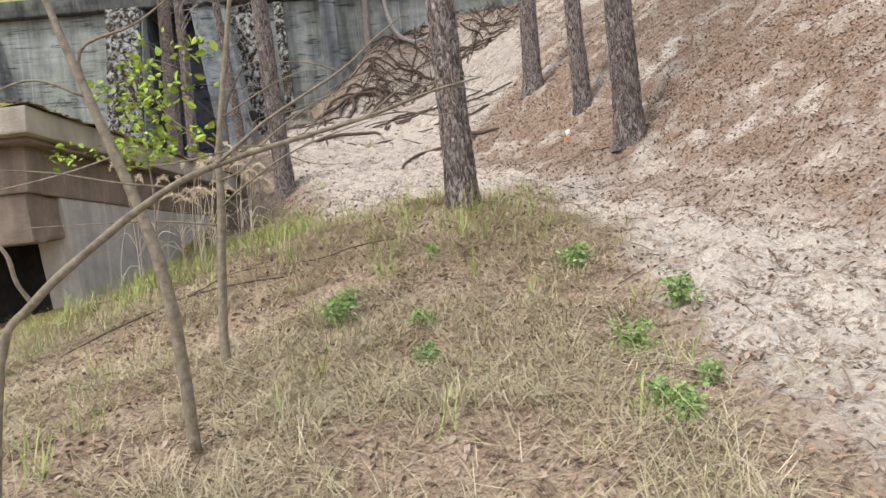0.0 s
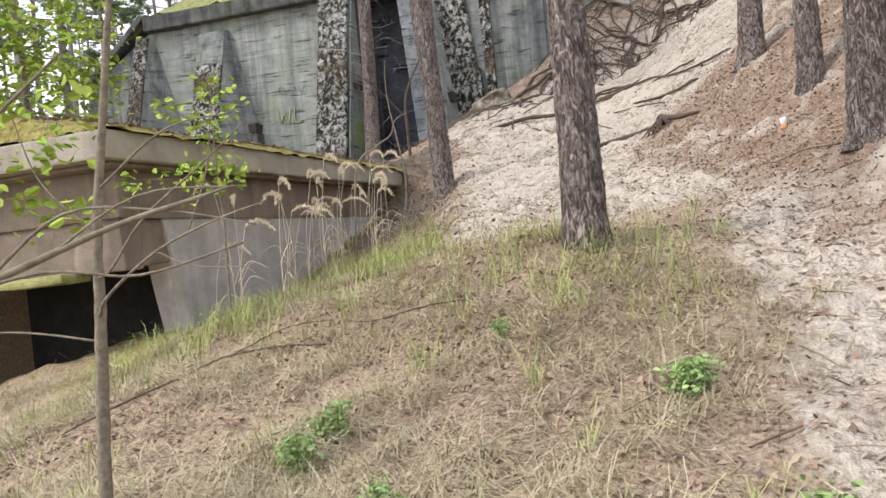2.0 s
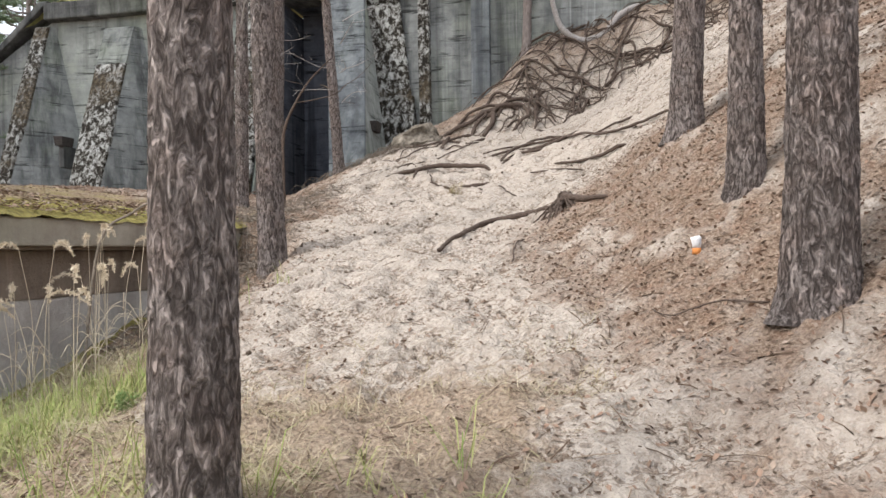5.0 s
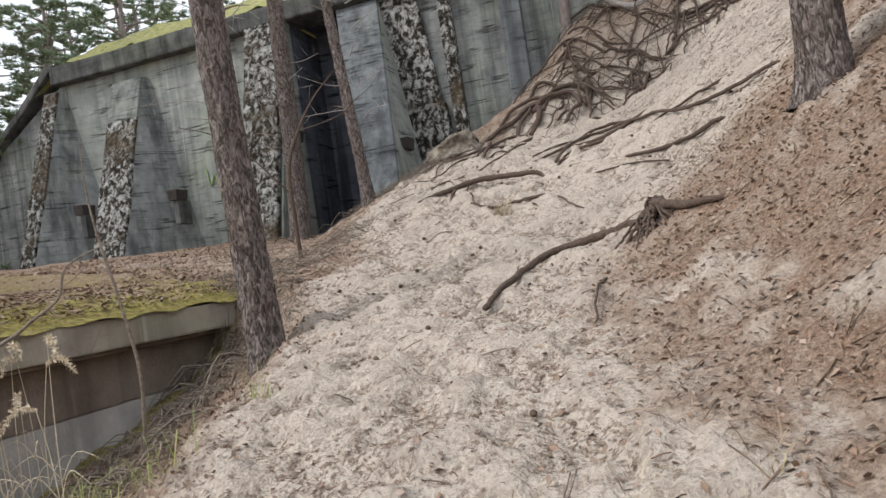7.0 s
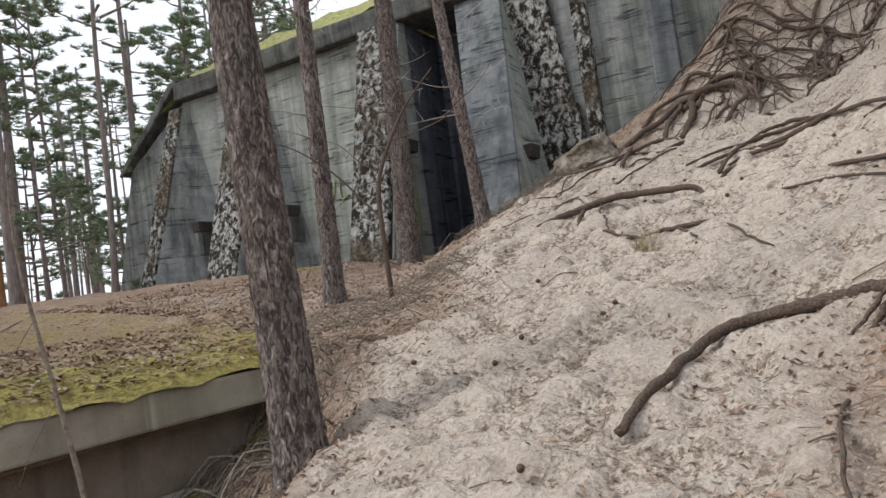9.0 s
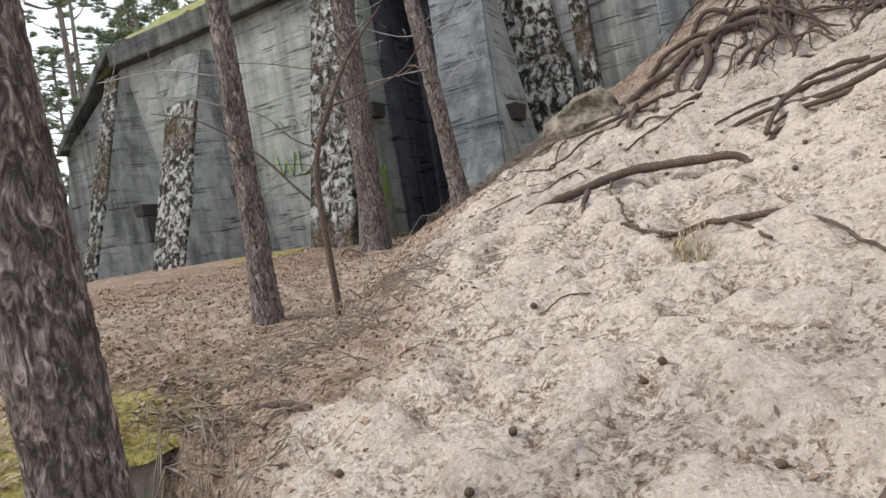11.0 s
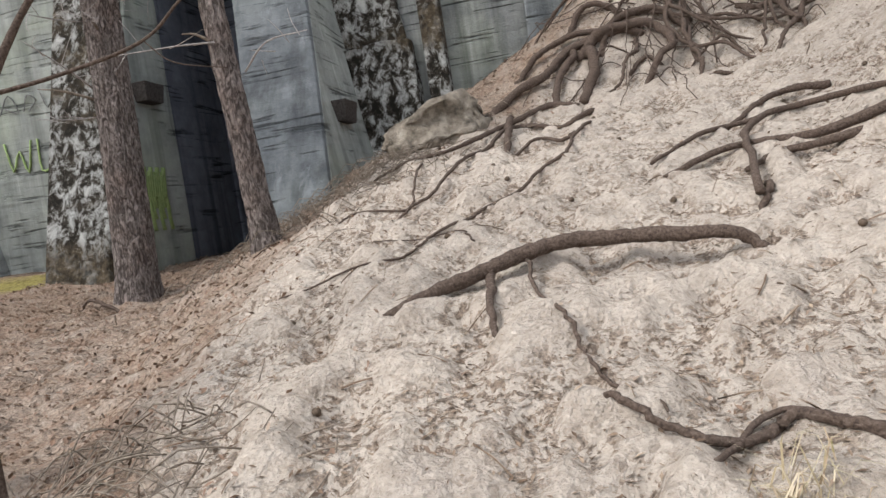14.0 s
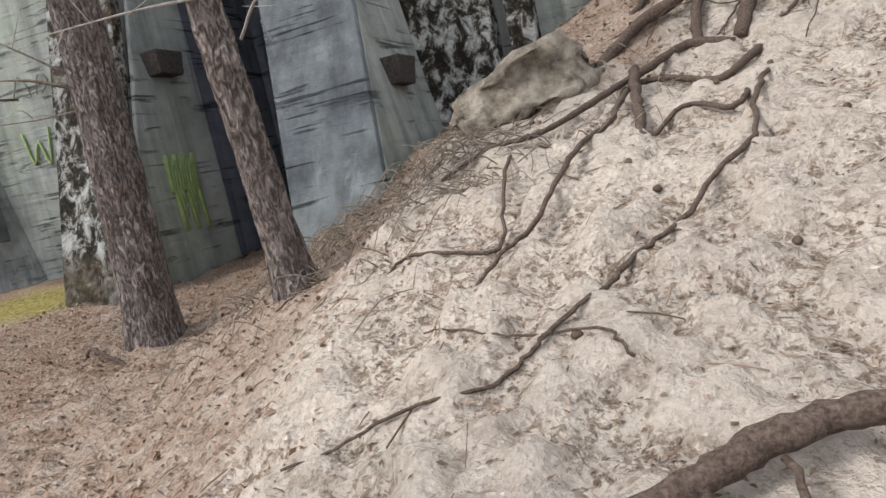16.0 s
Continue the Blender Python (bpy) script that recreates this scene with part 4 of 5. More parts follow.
# the tangle of washed-out roots on the bank under the crest
tangle = thing("root_tangle", "tangle of washed-out brown roots hanging over the bank", "roots", (-2.2, 21.2, gz(-2.2, 21.2)), "bare roots")
for k, pts in enumerate((((-3.29, 20.56, 0.13, -0.04), (-2.95, 20.89, 0.132, 0.1), (-2.65, 21, 0.133, 0.1), (-2.45, 21.26, 0.135, 0.1), (-2.2, 21.3, 0.137, 0.1), (-1.8, 21.38, 0.138, 0.1), (-1.57, 21.42, 0.14, -0.04)),
          ((-3.05, 21.13, 0.09, -0.04), (-2.81, 21.24, 0.092, 0.12), (-2.6, 21.38, 0.095, 0.12), (-2.29, 21.38, 0.098, 0.12), (-1.88, 21.46, 0.1, -0.04)),
          ((-2.55, 20.54, 0.11, -0.04), (-2.51, 20.97, 0.117, 0.1), (-2.35, 21.19, 0.123, 0.1), (-2.39, 21.38, 0.13, -0.04)),
          ((-2.25, 20.62, 0.14, -0.04), (-2.13, 20.96, 0.16, 0.12), (-2.16, 21.19, 0.18, 0.12), (-2.3, 21.28, 0.2, -0.04)),
          ((-2.3, 21.28, 0.17, -0.04), (-2.05, 21.32, 0.157, 0.16), (-1.72, 21.36, 0.143, 0.16), (-1.45, 21.37, 0.13, 0.16), (-1.28, 21.14, 0.117, 0.16), (-1.43, 21.01, 0.103, 0.16), (-1.59, 20.82, 0.09, -0.04)),
          ((-2.06, 21.26, 0.12, -0.04), (-1.92, 21.39, 0.115, 0.12), (-1.65, 21.49, 0.11, 0.12), (-1.33, 21.5, 0.105, 0.12), (-1.09, 21.46, 0.1, -0.04)),
          ((-2.41, 21.52, 0.1, -0.04), (-2.26, 21.6, 0.1, 0.12), (-2.05, 21.61, 0.1, 0.12), (-1.77, 21.56, 0.1, -0.04)),
          ((-1.77, 21.03, 0.07, -0.04), (-1.58, 21.12, 0.065, 0.06), (-1.42, 21.06, 0.06, -0.04)))):
    v, f = tube(root_rows(pts), 12, 0.09, k)
    piece("thick_root", v, f, M_ROOT, tangle)
rng = np.random.RandomState(5)
for k in range(220):
    x = rng.uniform(-1.9, 3.6)
    y = 21.45 + 0.33 * (x + 2.8) + rng.normal(0, 0.32)
    a = rng.normal(0.3, 0.45) + (math.pi if rng.rand() < 0.3 else 0)
    if k % 4 == 0:
        y -= 0.3
        a = rng.normal(-1.6, 0.5)
    n, pts = rng.randint(4, 8), []
    r = 0.02 + 0.1 * rng.rand() ** 2.5
    for i in range(n):
        pts.append((x, y, r * (1 - 0.6 * i / n), rng.uniform(0.02, 0.2) if 0 < i < n - 1 else -0.04))
        a += rng.normal(0, 0.32)
        x += math.cos(a) * (0.2 if k % 4 == 0 else 0.36)
        y += math.sin(a) * 0.24
    v, f = tube(root_rows(pts), 8, 0.1, k)
    piece("root_stem", v, f, M_ROOT, tangle)
# a pale looped root at its top
v, f = tube([(*p[:3], p[3]) for p in curve([(-0.94, 22.26, 9.8, 0.05), (-0.87, 22.29, 9.13, 0.06), (-0.66, 22.37, 8.45, 0.075), (-0.17, 22.53, 8.12, 0.085), (0.39, 22.72, 8.3, 0.085), (0.74, 22.83, 8.75, 0.08), (1.3, 23.1, 9.0, 0.08), (1.9, 23.5, 8.7, 0.08)], 8)], 10, 0.1, 2)
piece("loop_root", v, f, M_GREYTWIG, tangle, "pale bent root")


# ---- small scattered cover ----
def hill_place(rng, count, x0, x1, y0, y1, want):
    x, y = rng.uniform(x0, x1, count), rng.uniform(y0, y1, count)
    keep = rng.uniform(0, 1, count) < want(x, y)
    return x[keep], y[keep]


def flat_bits(name, x, y, z, rng, long, wide, tip, material, label, category):
    """Small bent leaves or chips, one diamond of two bent halves each."""
    n = len(x)
    a = rng.uniform(0, 2 * np.pi, n)
    el = rng.uniform(-tip, tip, n)
    s = rng.uniform(0.5, 1.4, n)
    w = np.stack([np.cos(a) * np.cos(el), np.sin(a) * np.cos(el), np.sin(el)], -1) * (long * s)[:, None]
    q = np.stack([-np.sin(a), np.cos(a), rng.uniform(-tip, tip, n)], -1) * (wide * s * rng.uniform(0.6, 1.3, n))[:, None]
    c = np.stack([x, y, z + np.abs(w[:, 2]) * 0.6 + 0.004], -1)
    lift = np.array([0, 0, 1.0]) * (wide * 0.35)
    v = np.stack([c - w, c + q + lift, c + w, c - q + lift], 1).reshape(-1, 3)
    k = np.arange(n)[:, None] * 4
    f = np.concatenate([k + [0, 1, 2], k + [0, 2, 3]], 1).reshape(-1, 3)
    return single(name, v.tolist(), f.tolist(), material, label, category, kind="stuff", smooth=False)


rng = np.random.RandomState(21)
x, y = hill_place(rng, 260000, -9.5, 6.2, 1.0, 24.5, lambda x, y: np.clip((1 - sand_share(x, y)) * (1 - 0.25 * grass_share(x, y)) + 0.03, 0, 1) * np.where((x < -3.6) & (y < 13.4), 0, 1) * np.clip(1.15 - 0.03 * y, 0.35, 1))
flat_bits("leaf_litter", x, y, ground_z(x, y), rng, 0.021, 0.0095, 0.8, M_FLECK, "dead brown leaves, needles and bark lying on the slope", "litter")
x, y = hill_place(rng, 26000, -9.2, -3.7, 6.5, 13.6, lambda x, y: 0.9 + 0 * x)
flat_bits("leaf_litter", x, y, litter_z(x, y) + 0.03, rng, 0.026, 0.012, 0.5, M_FLECK, "dead leaves and needles on the shelter roof", "litter")
x, y = hill_place(rng, 170000, -5, 4.0, 1.0, 22.0, lambda x, y: sand_share(x, y) * (0.08 + 0.75 * debris_share(x, y) ** 1.5))
flat_bits("bark_bits", x, y, ground_z(x, y), rng, 0.018, 0.005, 0.4, M_BITS, "dark scraps of bark and needles on the sand", "debris")

rng = np.random.RandomState(33)
lines = []
x, y = hill_place(rng, 5200, -8, 4.8, 1.0, 22.5, lambda x, y: np.clip(0.25 + 0.6 * (1 - sand_share(x, y)), 0, 1) * np.where((x < -3.5) & (y < 13.4), 0, 1))
for a, b in zip(x, y):
    th, le = rng.uniform(0, 6.3), rng.uniform(0.05, 0.2)
    p1 = (a + math.cos(th) * le, b + math.sin(th) * le)
    lines.append((a, b, *p1, rng.uniform(0.0015, 0.004)))
lines = np.array(lines)
za, zb = ground_z(lines[:, 0], lines[:, 1]) + 0.012, ground_z(lines[:, 2], lines[:, 3]) + 0.014
v, f = [], []
for (a, b, c, d, r), z0, z1 in zip(lines, za, zb):
    n = len(v)
    for px, py, pz in ((a, b, z0), ((a + c) / 2 + r * 2, (b + d) / 2 - r * 2, (z0 + z1) / 2 + 0.008), (c, d, z1)):
        v += [(px, py, pz + r), (px + r, py - r, pz - r), (px - r, py + r, pz - r)]
    for i in (0, 3):
        for k in range(3):
            f.append((n + i + k, n + i + (k + 1) % 3, n + i + 3 + (k + 1) % 3, n + i + 3 + k))
single("fallen_twigs", v, f, M_BITS, "thin dead twigs scattered over sand and litter", "twigs", kind="stuff")


def blades(name, x, y, z, rng, long, wide, droop, material, label, category="grass", rise=0.6):
    n = len(x)
    a = rng.uniform(0, 2 * np.pi, n)
    L = long * rng.uniform(0.45, 1.35, n)
    lean = rng.uniform(0.3, 1.0, n) ** 0.7 * droop
    out = np.stack([np.cos(a), np.sin(a)], -1)
    side = np.stack([-np.sin(a), np.cos(a), 0 * a], -1) * (wide * rng.uniform(0.6, 1.3, n))[:, None]
    base = np.stack([x, y, z - 0.01], -1)
    mid = base + np.concatenate([out * (L * lean * 0.35)[:, None], (L * rise * (1 - 0.4 * lean))[:, None]], 1)
    tip = base + np.concatenate([out * (L * lean * 0.95)[:, None], (L * (1 - 0.85 * lean))[:, None]], 1)
    v = np.stack([base - side, base + side, mid - side * 0.8, mid + side * 0.8, tip], 1).reshape(-1, 3)
    k = np.arange(n)[:, None] * 5
    tri = np.concatenate([k + [0, 1, 3], k + [0, 3, 2], k + [2, 3, 4]], 1).reshape(-1, 3)
    return single(name, v.tolist(), tri.tolist(), material, label, category, kind="stuff", smooth=False)


def clumped(rng, tufts, per, x0, x1, y0, y1, want, size):
    cx, cy = hill_place(rng, tufts, x0, x1, y0, y1, want)
    x = np.repeat(cx, per) + rng.normal(0, size, len(cx) * per)
    y = np.repeat(cy, per) + rng.normal(0, size, len(cx) * per)
    return x, y


rng = np.random.RandomState(44)
dry = lambda x, y: grass_share(x, y) * (0.12 + 0.88 * (rough(x, y, 0.8, 12) + 0.5 * rough(x, y, 0.25, 13) + 0.5 * np.exp(-((x - 0.6) ** 2 + (y - 5.6) ** 2) / 1.5) > 0.08)) * np.where(x < -3.7, (y < 6.4) * 1.0, 1) * (1 - 0.8 * sand_share(x, y))
x, y = clumped(rng, 9500, 13, -6.0, 1.7, 0.6, 10.0, dry, 0.06)
blades("dry_grass", x, y, ground_z(x, y), rng, 0.3, 0.0019, 1.2, M_GRASS, "flattened straw-coloured dry grass on the mound", rise=0.36)
x, y = hill_place(rng, 150000, -5.5, 1.6, 0.6, 9.5, lambda x, y: dry(x, y) * 0.8)
flat_bits("matted_straw", x, y, ground_z(x, y) + rng.uniform(0, 0.05, len(x)), rng, 0.11, 0.0016, 0.28, M_GRASS, "long dead grass stems lying matted on the mound", "grass")
lush = lambda x, y: np.clip(np.exp(-((x + 1.9) / 0.6) ** 2 - ((y - 8.3) / 1.1) ** 2) + 0.5 * np.exp(-((x + 2.9) / 0.8) ** 2 - ((y - 6.4) / 0.7) ** 2) + 0.35 * np.exp(-((x - 0.3) ** 2 + (y - 6.6) ** 2) / 0.4) + 0.04 * grass_share(x, y), 0, 1) * np.where(x < -3.8, 0, 1) * (1 - 0.8 * sand_share(x, y))
x, y = clumped(rng, 3600, 15, -4.0, 1.5, 1.0, 11.0, lush, 0.045)
blades("green_grass", x, y, ground_z(x, y), rng, 0.42, 0.0026, 0.98, M_GREEN, "fresh green grass among the straw beside the shelter")
x, y = clumped(rng, 12, 14, -1.34, -1.18, 14.95, 15.1, lambda x, y: 0.6 + 0 * x, 0.05)
blades("grass_clump", x, y, ground_z(x, y), rng, 0.22, 0.003, 1.0, M_GRASS, "pale dry grass clump on the sand slope")
x, y = clumped(rng, 500, 14, -9, -3.72, 6.45, 12.8, lambda x, y: np.exp(-((x + 3.9) / 0.25) ** 2) + 0.1, 0.05)
blades("roof_grass", x, y, litter_z(x, y) + 0.02, rng, 0.05, 0.003, 0.9, M_GREEN, "short moss and grass along the slab edge")

# ---- pine cones ----
rng = np.random.RandomState(8)
cone_v, cone_f = [], []
for j in range(9):
    s = j / 8
    r = 0.021 * math.sin(math.pi * (0.12 + 0.86 * s)) ** 0.8
    for i in range(12):
        k = r * (1.25 if (i + j) % 2 else 0.85)
        cone_v.append((k * math.cos(i * math.pi / 6), k * math.sin(i * math.pi / 6), 0.055 * s - 0.027 + (0.004 if (i + j) % 2 else 0)))
for j in range(8):
    for i in range(12):
        cone_f.append((j * 12 + i, j * 12 + (i + 1) % 12, j * 12 + 12 + (i + 1) % 12, j * 12 + 12 + i))
cone_f += [tuple(range(12))[::-1], tuple(range(96, 108))]
cone_mesh = mesh_of("pine_cone", cone_v, cone_f, M_CONE)
spots = [(-3.57, 16.43), (-2.86, 17.24), (-2.67, 18.32), (-2.14, 17.81), (-2.82, 18.56), (-0.83, 11.61), (-1.08, 11.24), (0.27, 10.37), (-0.04, 10.36), (-2.09, 14.48)]
while len(spots) < 34:
    a, b = rng.uniform(-4, 1.5), rng.uniform(8, 20)
    if sand_share(np.array(a), np.array(b)) > 0.8:
        spots.append((a, b))
for a, b in spots:
    ob = new("pine_cone", cone_mesh)
    ob.location = (a, b, gz(a, b) + 0.012)
    ob.rotation_euler = (rng.uniform(1.2, 1.9), 0, rng.uniform(0, 6.3))
    ob.scale = (0.8, 0.8, 0.8)
    tagged(ob, "dark open pine cone lying on the sand", "pine cone", "pine cones on the sand")


# ---- saplings, shrubs and plants ----
def leafy(rng, centres, size, per, spreadd):
    v, f = [], []
    for c in centres:
        for _ in range(per):
            p = np.array(c) + rng.normal(0, spreadd, 3) * (1, 1, 0.6)
            w = rng.normal(0, 1, 3)
            w[2] *= 0.6
            w /= np.linalg.norm(w)
            s = np.cross(w, (0, 0, 0.5) + rng.normal(0, 0.6, 3))
            s /= np.linalg.norm(s)
            L = size * rng.uniform(0.6, 1.3)
            n = len(v)
            up = np.cross(s, w) * L * 0.12
            v += [p, p + w * L * 0.35 + s * L * 0.3 + up, p + w * L * 0.75 + s * L * 0.24 + up, p + w * L, p + w * L * 0.75 - s * L * 0.24 + up, p + w * L * 0.35 - s * L * 0.3 + up]
            f += [(n, n + 1, n + 2, n + 3), (n, n + 3, n + 4, n + 5)]
    return v, f


def sapling(name, label, at, stem, branches, leaves=(), bark=M_SAPLING, seed=0, size=0.05, per=10, spreadd=0.08, category="sapling"):
    base = (*at, gz(*at) - 0.03)
    root = thing(name, label, category, base)
    stem = [(base[0], base[1], base[2], stem[0][3] if len(stem[0]) > 3 else 0.02)] + list(stem)
    v, f = tube(curve(stem, 6), 9, 0.1, seed)
    piece("stem", v, f, bark, root)
    for k, b in enumerate(branches):
        b = [(*p[:3], p[3] * 0.7) for p in b]
        v, f = tube(curve(b, 5), 6, 0.12, seed + k)
        piece("branch", v, f, bark, root)
    if leaves:
        v, f = leafy(np.random.RandomState(seed), leaves, size, per, spreadd)
        piece("leaves", v, f, M_LEAF, root, "fresh yellow-green leaves", smooth=False)
    return root

sapling("bare_sapling", "thin leaning bare sapling with ribbed bark in dry grass", (-1.1, 2.9), [(-1.1, 2.83, 1.28, 0.026), (-1.17, 2.83, 1.66, 0.023), (-1.28, 2.83, 2.01, 0.02), (-1.47, 2.84, 2.61, 0.014), (-1.52, 2.84, 2.95, 0.008)],
        [[(-1.3, 2.84, 2.1, 0.01), (-1.37, 2.86, 2.39, 0.01), (-1.13, 2.86, 2.48, 0.008), (-0.94, 2.86, 2.6, 0.005)],
         [(-1.25, 2.83, 1.95, 0.007), (-1.5, 2.85, 1.9, 0.006), (-1.9, 2.9, 1.86, 0.004)],
         [(-1.35, 2.84, 2.2, 0.009), (-1.6, 2.86, 2.3, 0.007), (-1.95, 2.9, 2.2, 0.004)]], seed=3)
sapling("bare_sapling", "bare sapling with long low grey branches reaching over the mound", (-1.51, 2.2), [(-1.41, 2.2, 1.22, 0.0147), (-1.31, 2.24, 1.4, 0.0147), (-1.1, 2.32, 1.59, 0.014), (-0.89, 2.4, 1.74, 0.0126), (-0.73, 2.46, 1.81, 0.0112), (-0.52, 2.53, 1.87, 0.0098), (-0.21, 2.63, 1.95, 0.0077), (0.03, 2.7, 2.03, 0.0056), (0.24, 2.76, 2.08, 0.0028)],
        [[(-0.74, 2.45, 1.81, 0.0098), (-0.63, 2.49, 1.9, 0.0091), (-0.54, 2.52, 1.97, 0.0084), (-0.29, 2.59, 2.12, 0.007), (-0.16, 2.63, 2.23, 0.0056), (-0.02, 2.67, 2.34, 0.0035)],
         [(-0.32, 2.59, 1.92, 0.0056), (-0.1, 2.66, 1.96, 0.0042), (0.07, 2.71, 1.94, 0.0035), (0.25, 2.77, 1.98, 0.0028)],
         [(-0.21, 2.63, 1.95, 0.0056), (-0.05, 2.67, 2.06, 0.0042), (0.12, 2.73, 2.05, 0.0035), (0.28, 2.77, 2.01, 0.0021)],
         [(-0.29, 2.59, 2.12, 0.0042), (-0.41, 2.56, 2.16, 0.0035), (-0.6, 2.49, 2.16, 0.0021)],
         [(-0.89, 2.4, 1.74, 0.0063), (-1.05, 2.33, 1.77, 0.0049), (-1.2, 2.27, 1.81, 0.0042), (-1.34, 2.2, 1.83, 0.0028)],
         [(-0.54, 2.52, 1.97, 0.0049), (-0.43, 2.56, 2, 0.0035), (-0.21, 2.62, 2.09, 0.0021)],
         [(-0.52, 2.53, 1.87, 0.0049), (-0.67, 2.48, 1.86, 0.0042), (-0.88, 2.4, 1.82, 0.0035), (-1.06, 2.33, 1.82, 0.0021)],
         [(-1.31, 2.24, 1.4, 0.0112), (-1.34, 2.22, 1.47, 0.0098), (-1.36, 2.21, 1.57, 0.0098), (-1.43, 2.2, 1.66, 0.0084)],
         [(-0.1, 2.66, 1.98, 0.0042), (0.08, 2.71, 2.08, 0.0028), (0.26, 2.77, 2.08, 0.0021)]], bark=M_SAPLING, seed=23)
sapling("leafy_sapling", "upright sapling with long grey side branches and few green leaves", (-1.2, 3.76), [(-1.22, 3.78, 1.05, 0.026), (-1.18, 3.78, 1.51, 0.024), (-1.15, 3.78, 1.80, 0.022), (-1.12, 3.78, 2.14, 0.018), (-0.98, 3.79, 2.89, 0.012), (-0.88, 3.79, 3.49, 0.006)],
        [[(-1.16, 3.78, 1.77, 0.01), (-1.00, 3.68, 1.86, 0.009), (-0.74, 3.65, 2.0, 0.007), (-0.5, 3.65, 2.08, 0.006), (-0.3, 3.68, 2.13, 0.003)],
         [(-1.15, 3.78, 1.92, 0.009), (-0.99, 3.7, 1.96, 0.008), (-0.81, 3.68, 2.12, 0.007), (-0.54, 3.68, 2.28, 0.005), (-0.35, 3.68, 2.4, 0.003)],
         [(-1.10, 3.78, 2.26, 0.008), (-0.70, 3.7, 2.42, 0.005), (-0.4, 3.7, 2.44, 0.003)],
         [(-0.74, 3.65, 2.0, 0.005), (-0.6, 3.66, 1.94, 0.004), (-0.4, 3.68, 1.92, 0.002)],
         [(-0.6, 3.65, 2.05, 0.005), (-0.5, 3.65, 2.25, 0.004), (-0.45, 3.64, 2.45, 0.002)],
         [(-1.16, 3.78, 1.68, 0.008), (-1.51, 3.71, 1.74, 0.006), (-2.09, 3.59, 1.77, 0.003)],
         [(-1.13, 3.78, 2.09, 0.007), (-1.39, 3.78, 2.32, 0.005), (-1.51, 3.78, 2.61, 0.003)]],
        [(-1.50, 3.78, 2.61), (-1.22, 3.78, 2.66), (-1.46, 3.78, 2.39), (-1.34, 3.78, 2.44), (-1.45, 3.78, 2.21), (-1.24, 3.78, 2.16)], seed=5, size=0.055, per=26, spreadd=0.075)
sapling("leafy_sapling", "small sapling with fresh yellow-green leaves beside the shelter", (-2.7, 6.6), [(-2.62, 6.53, 2.19, 0.009), (-2.64, 6.53, 2.62, 0.007), (-2.64, 6.53, 3.0, 0.005), (-2.6, 6.5, 3.4, 0.003)],
        [[(-2.63, 6.53, 2.5, 0.005), (-2.9, 6.4, 2.62, 0.003), (-3.25, 6.23, 2.66, 0.002)], [(-2.64, 6.53, 2.6, 0.005), (-2.5, 6.6, 2.66, 0.003), (-2.4, 6.65, 2.72, 0.002)], [(-2.64, 6.53, 3.0, 0.004), (-2.93, 6.39, 3.21, 0.002)]],
        [(-2.78, 6.46, 2.7), (-2.55, 6.57, 2.74), (-2.87, 6.42, 2.63), (-2.49, 6.6, 2.62), (-2.65, 6.52, 2.96), (-2.51, 6.59, 3.18), (-3.25, 6.23, 2.63), (-2.75, 6.48, 3.12), (-2.72, 6.48, 2.52), (-2.93, 6.39, 3.21), (-2.6, 6.5, 3.35)], seed=7, size=0.07, per=26, spreadd=0.09)
sapling("bare_sapling", "crooked bare sapling with spreading twigs at the sand's edge", (-4.35, 15.2), [(-4.37, 15.21, 4.31, 0.03), (-4.38, 15.23, 4.75, 0.028), (-4.32, 15.27, 5.08, 0.024), (-4.17, 15.37, 5.46, 0.02), (-3.97, 15.48, 5.82, 0.014), (-3.68, 15.65, 6.18, 0.008)],
        [[(-4.38, 15.22, 4.51, 0.018), (-4.56, 15.13, 4.75, 0.018), (-4.79, 15.03, 5.06, 0.016), (-5.06, 14.9, 5.33, 0.014), (-5.33, 14.77, 5.53, 0.011), (-5.68, 14.6, 5.66, 0.006)],
         [(-4.2, 15.34, 5.39, 0.014), (-3.93, 15.49, 5.45, 0.013), (-3.61, 15.66, 5.56, 0.011), (-3.44, 15.75, 5.73, 0.009), (-3.24, 15.87, 5.89, 0.006), (-3.0, 16.0, 6.2, 0.004)],
         [(-4.34, 15.26, 5.05, 0.009), (-4.53, 15.17, 5.18, 0.008), (-4.74, 15.07, 5.43, 0.006), (-5.0, 14.94, 5.57, 0.004)],
         [(-4.36, 15.24, 4.88, 0.007), (-4.5, 15.17, 4.94, 0.006), (-4.95, 14.95, 5.02, 0.005), (-5.21, 14.82, 5.1, 0.003)],
         [(-4.12, 15.4, 5.72, 0.008), (-4.34, 15.29, 5.77, 0.006), (-4.63, 15.15, 5.88, 0.005), (-4.98, 14.97, 5.97, 0.003)],
         [(-4.6, 15.12, 4.8, 0.006), (-4.75, 15.0, 4.75, 0.005), (-4.85, 14.9, 4.6, 0.003)],
         [(-5.06, 14.9, 5.33, 0.006), (-5.1, 14.88, 5.6, 0.004), (-5.2, 14.85, 5.8, 0.003)],
         [(-3.61, 15.66, 5.56, 0.005), (-3.5, 15.7, 5.45, 0.004), (-3.3, 15.8, 5.4, 0.003)]], bark=M_ROOT, seed=9)
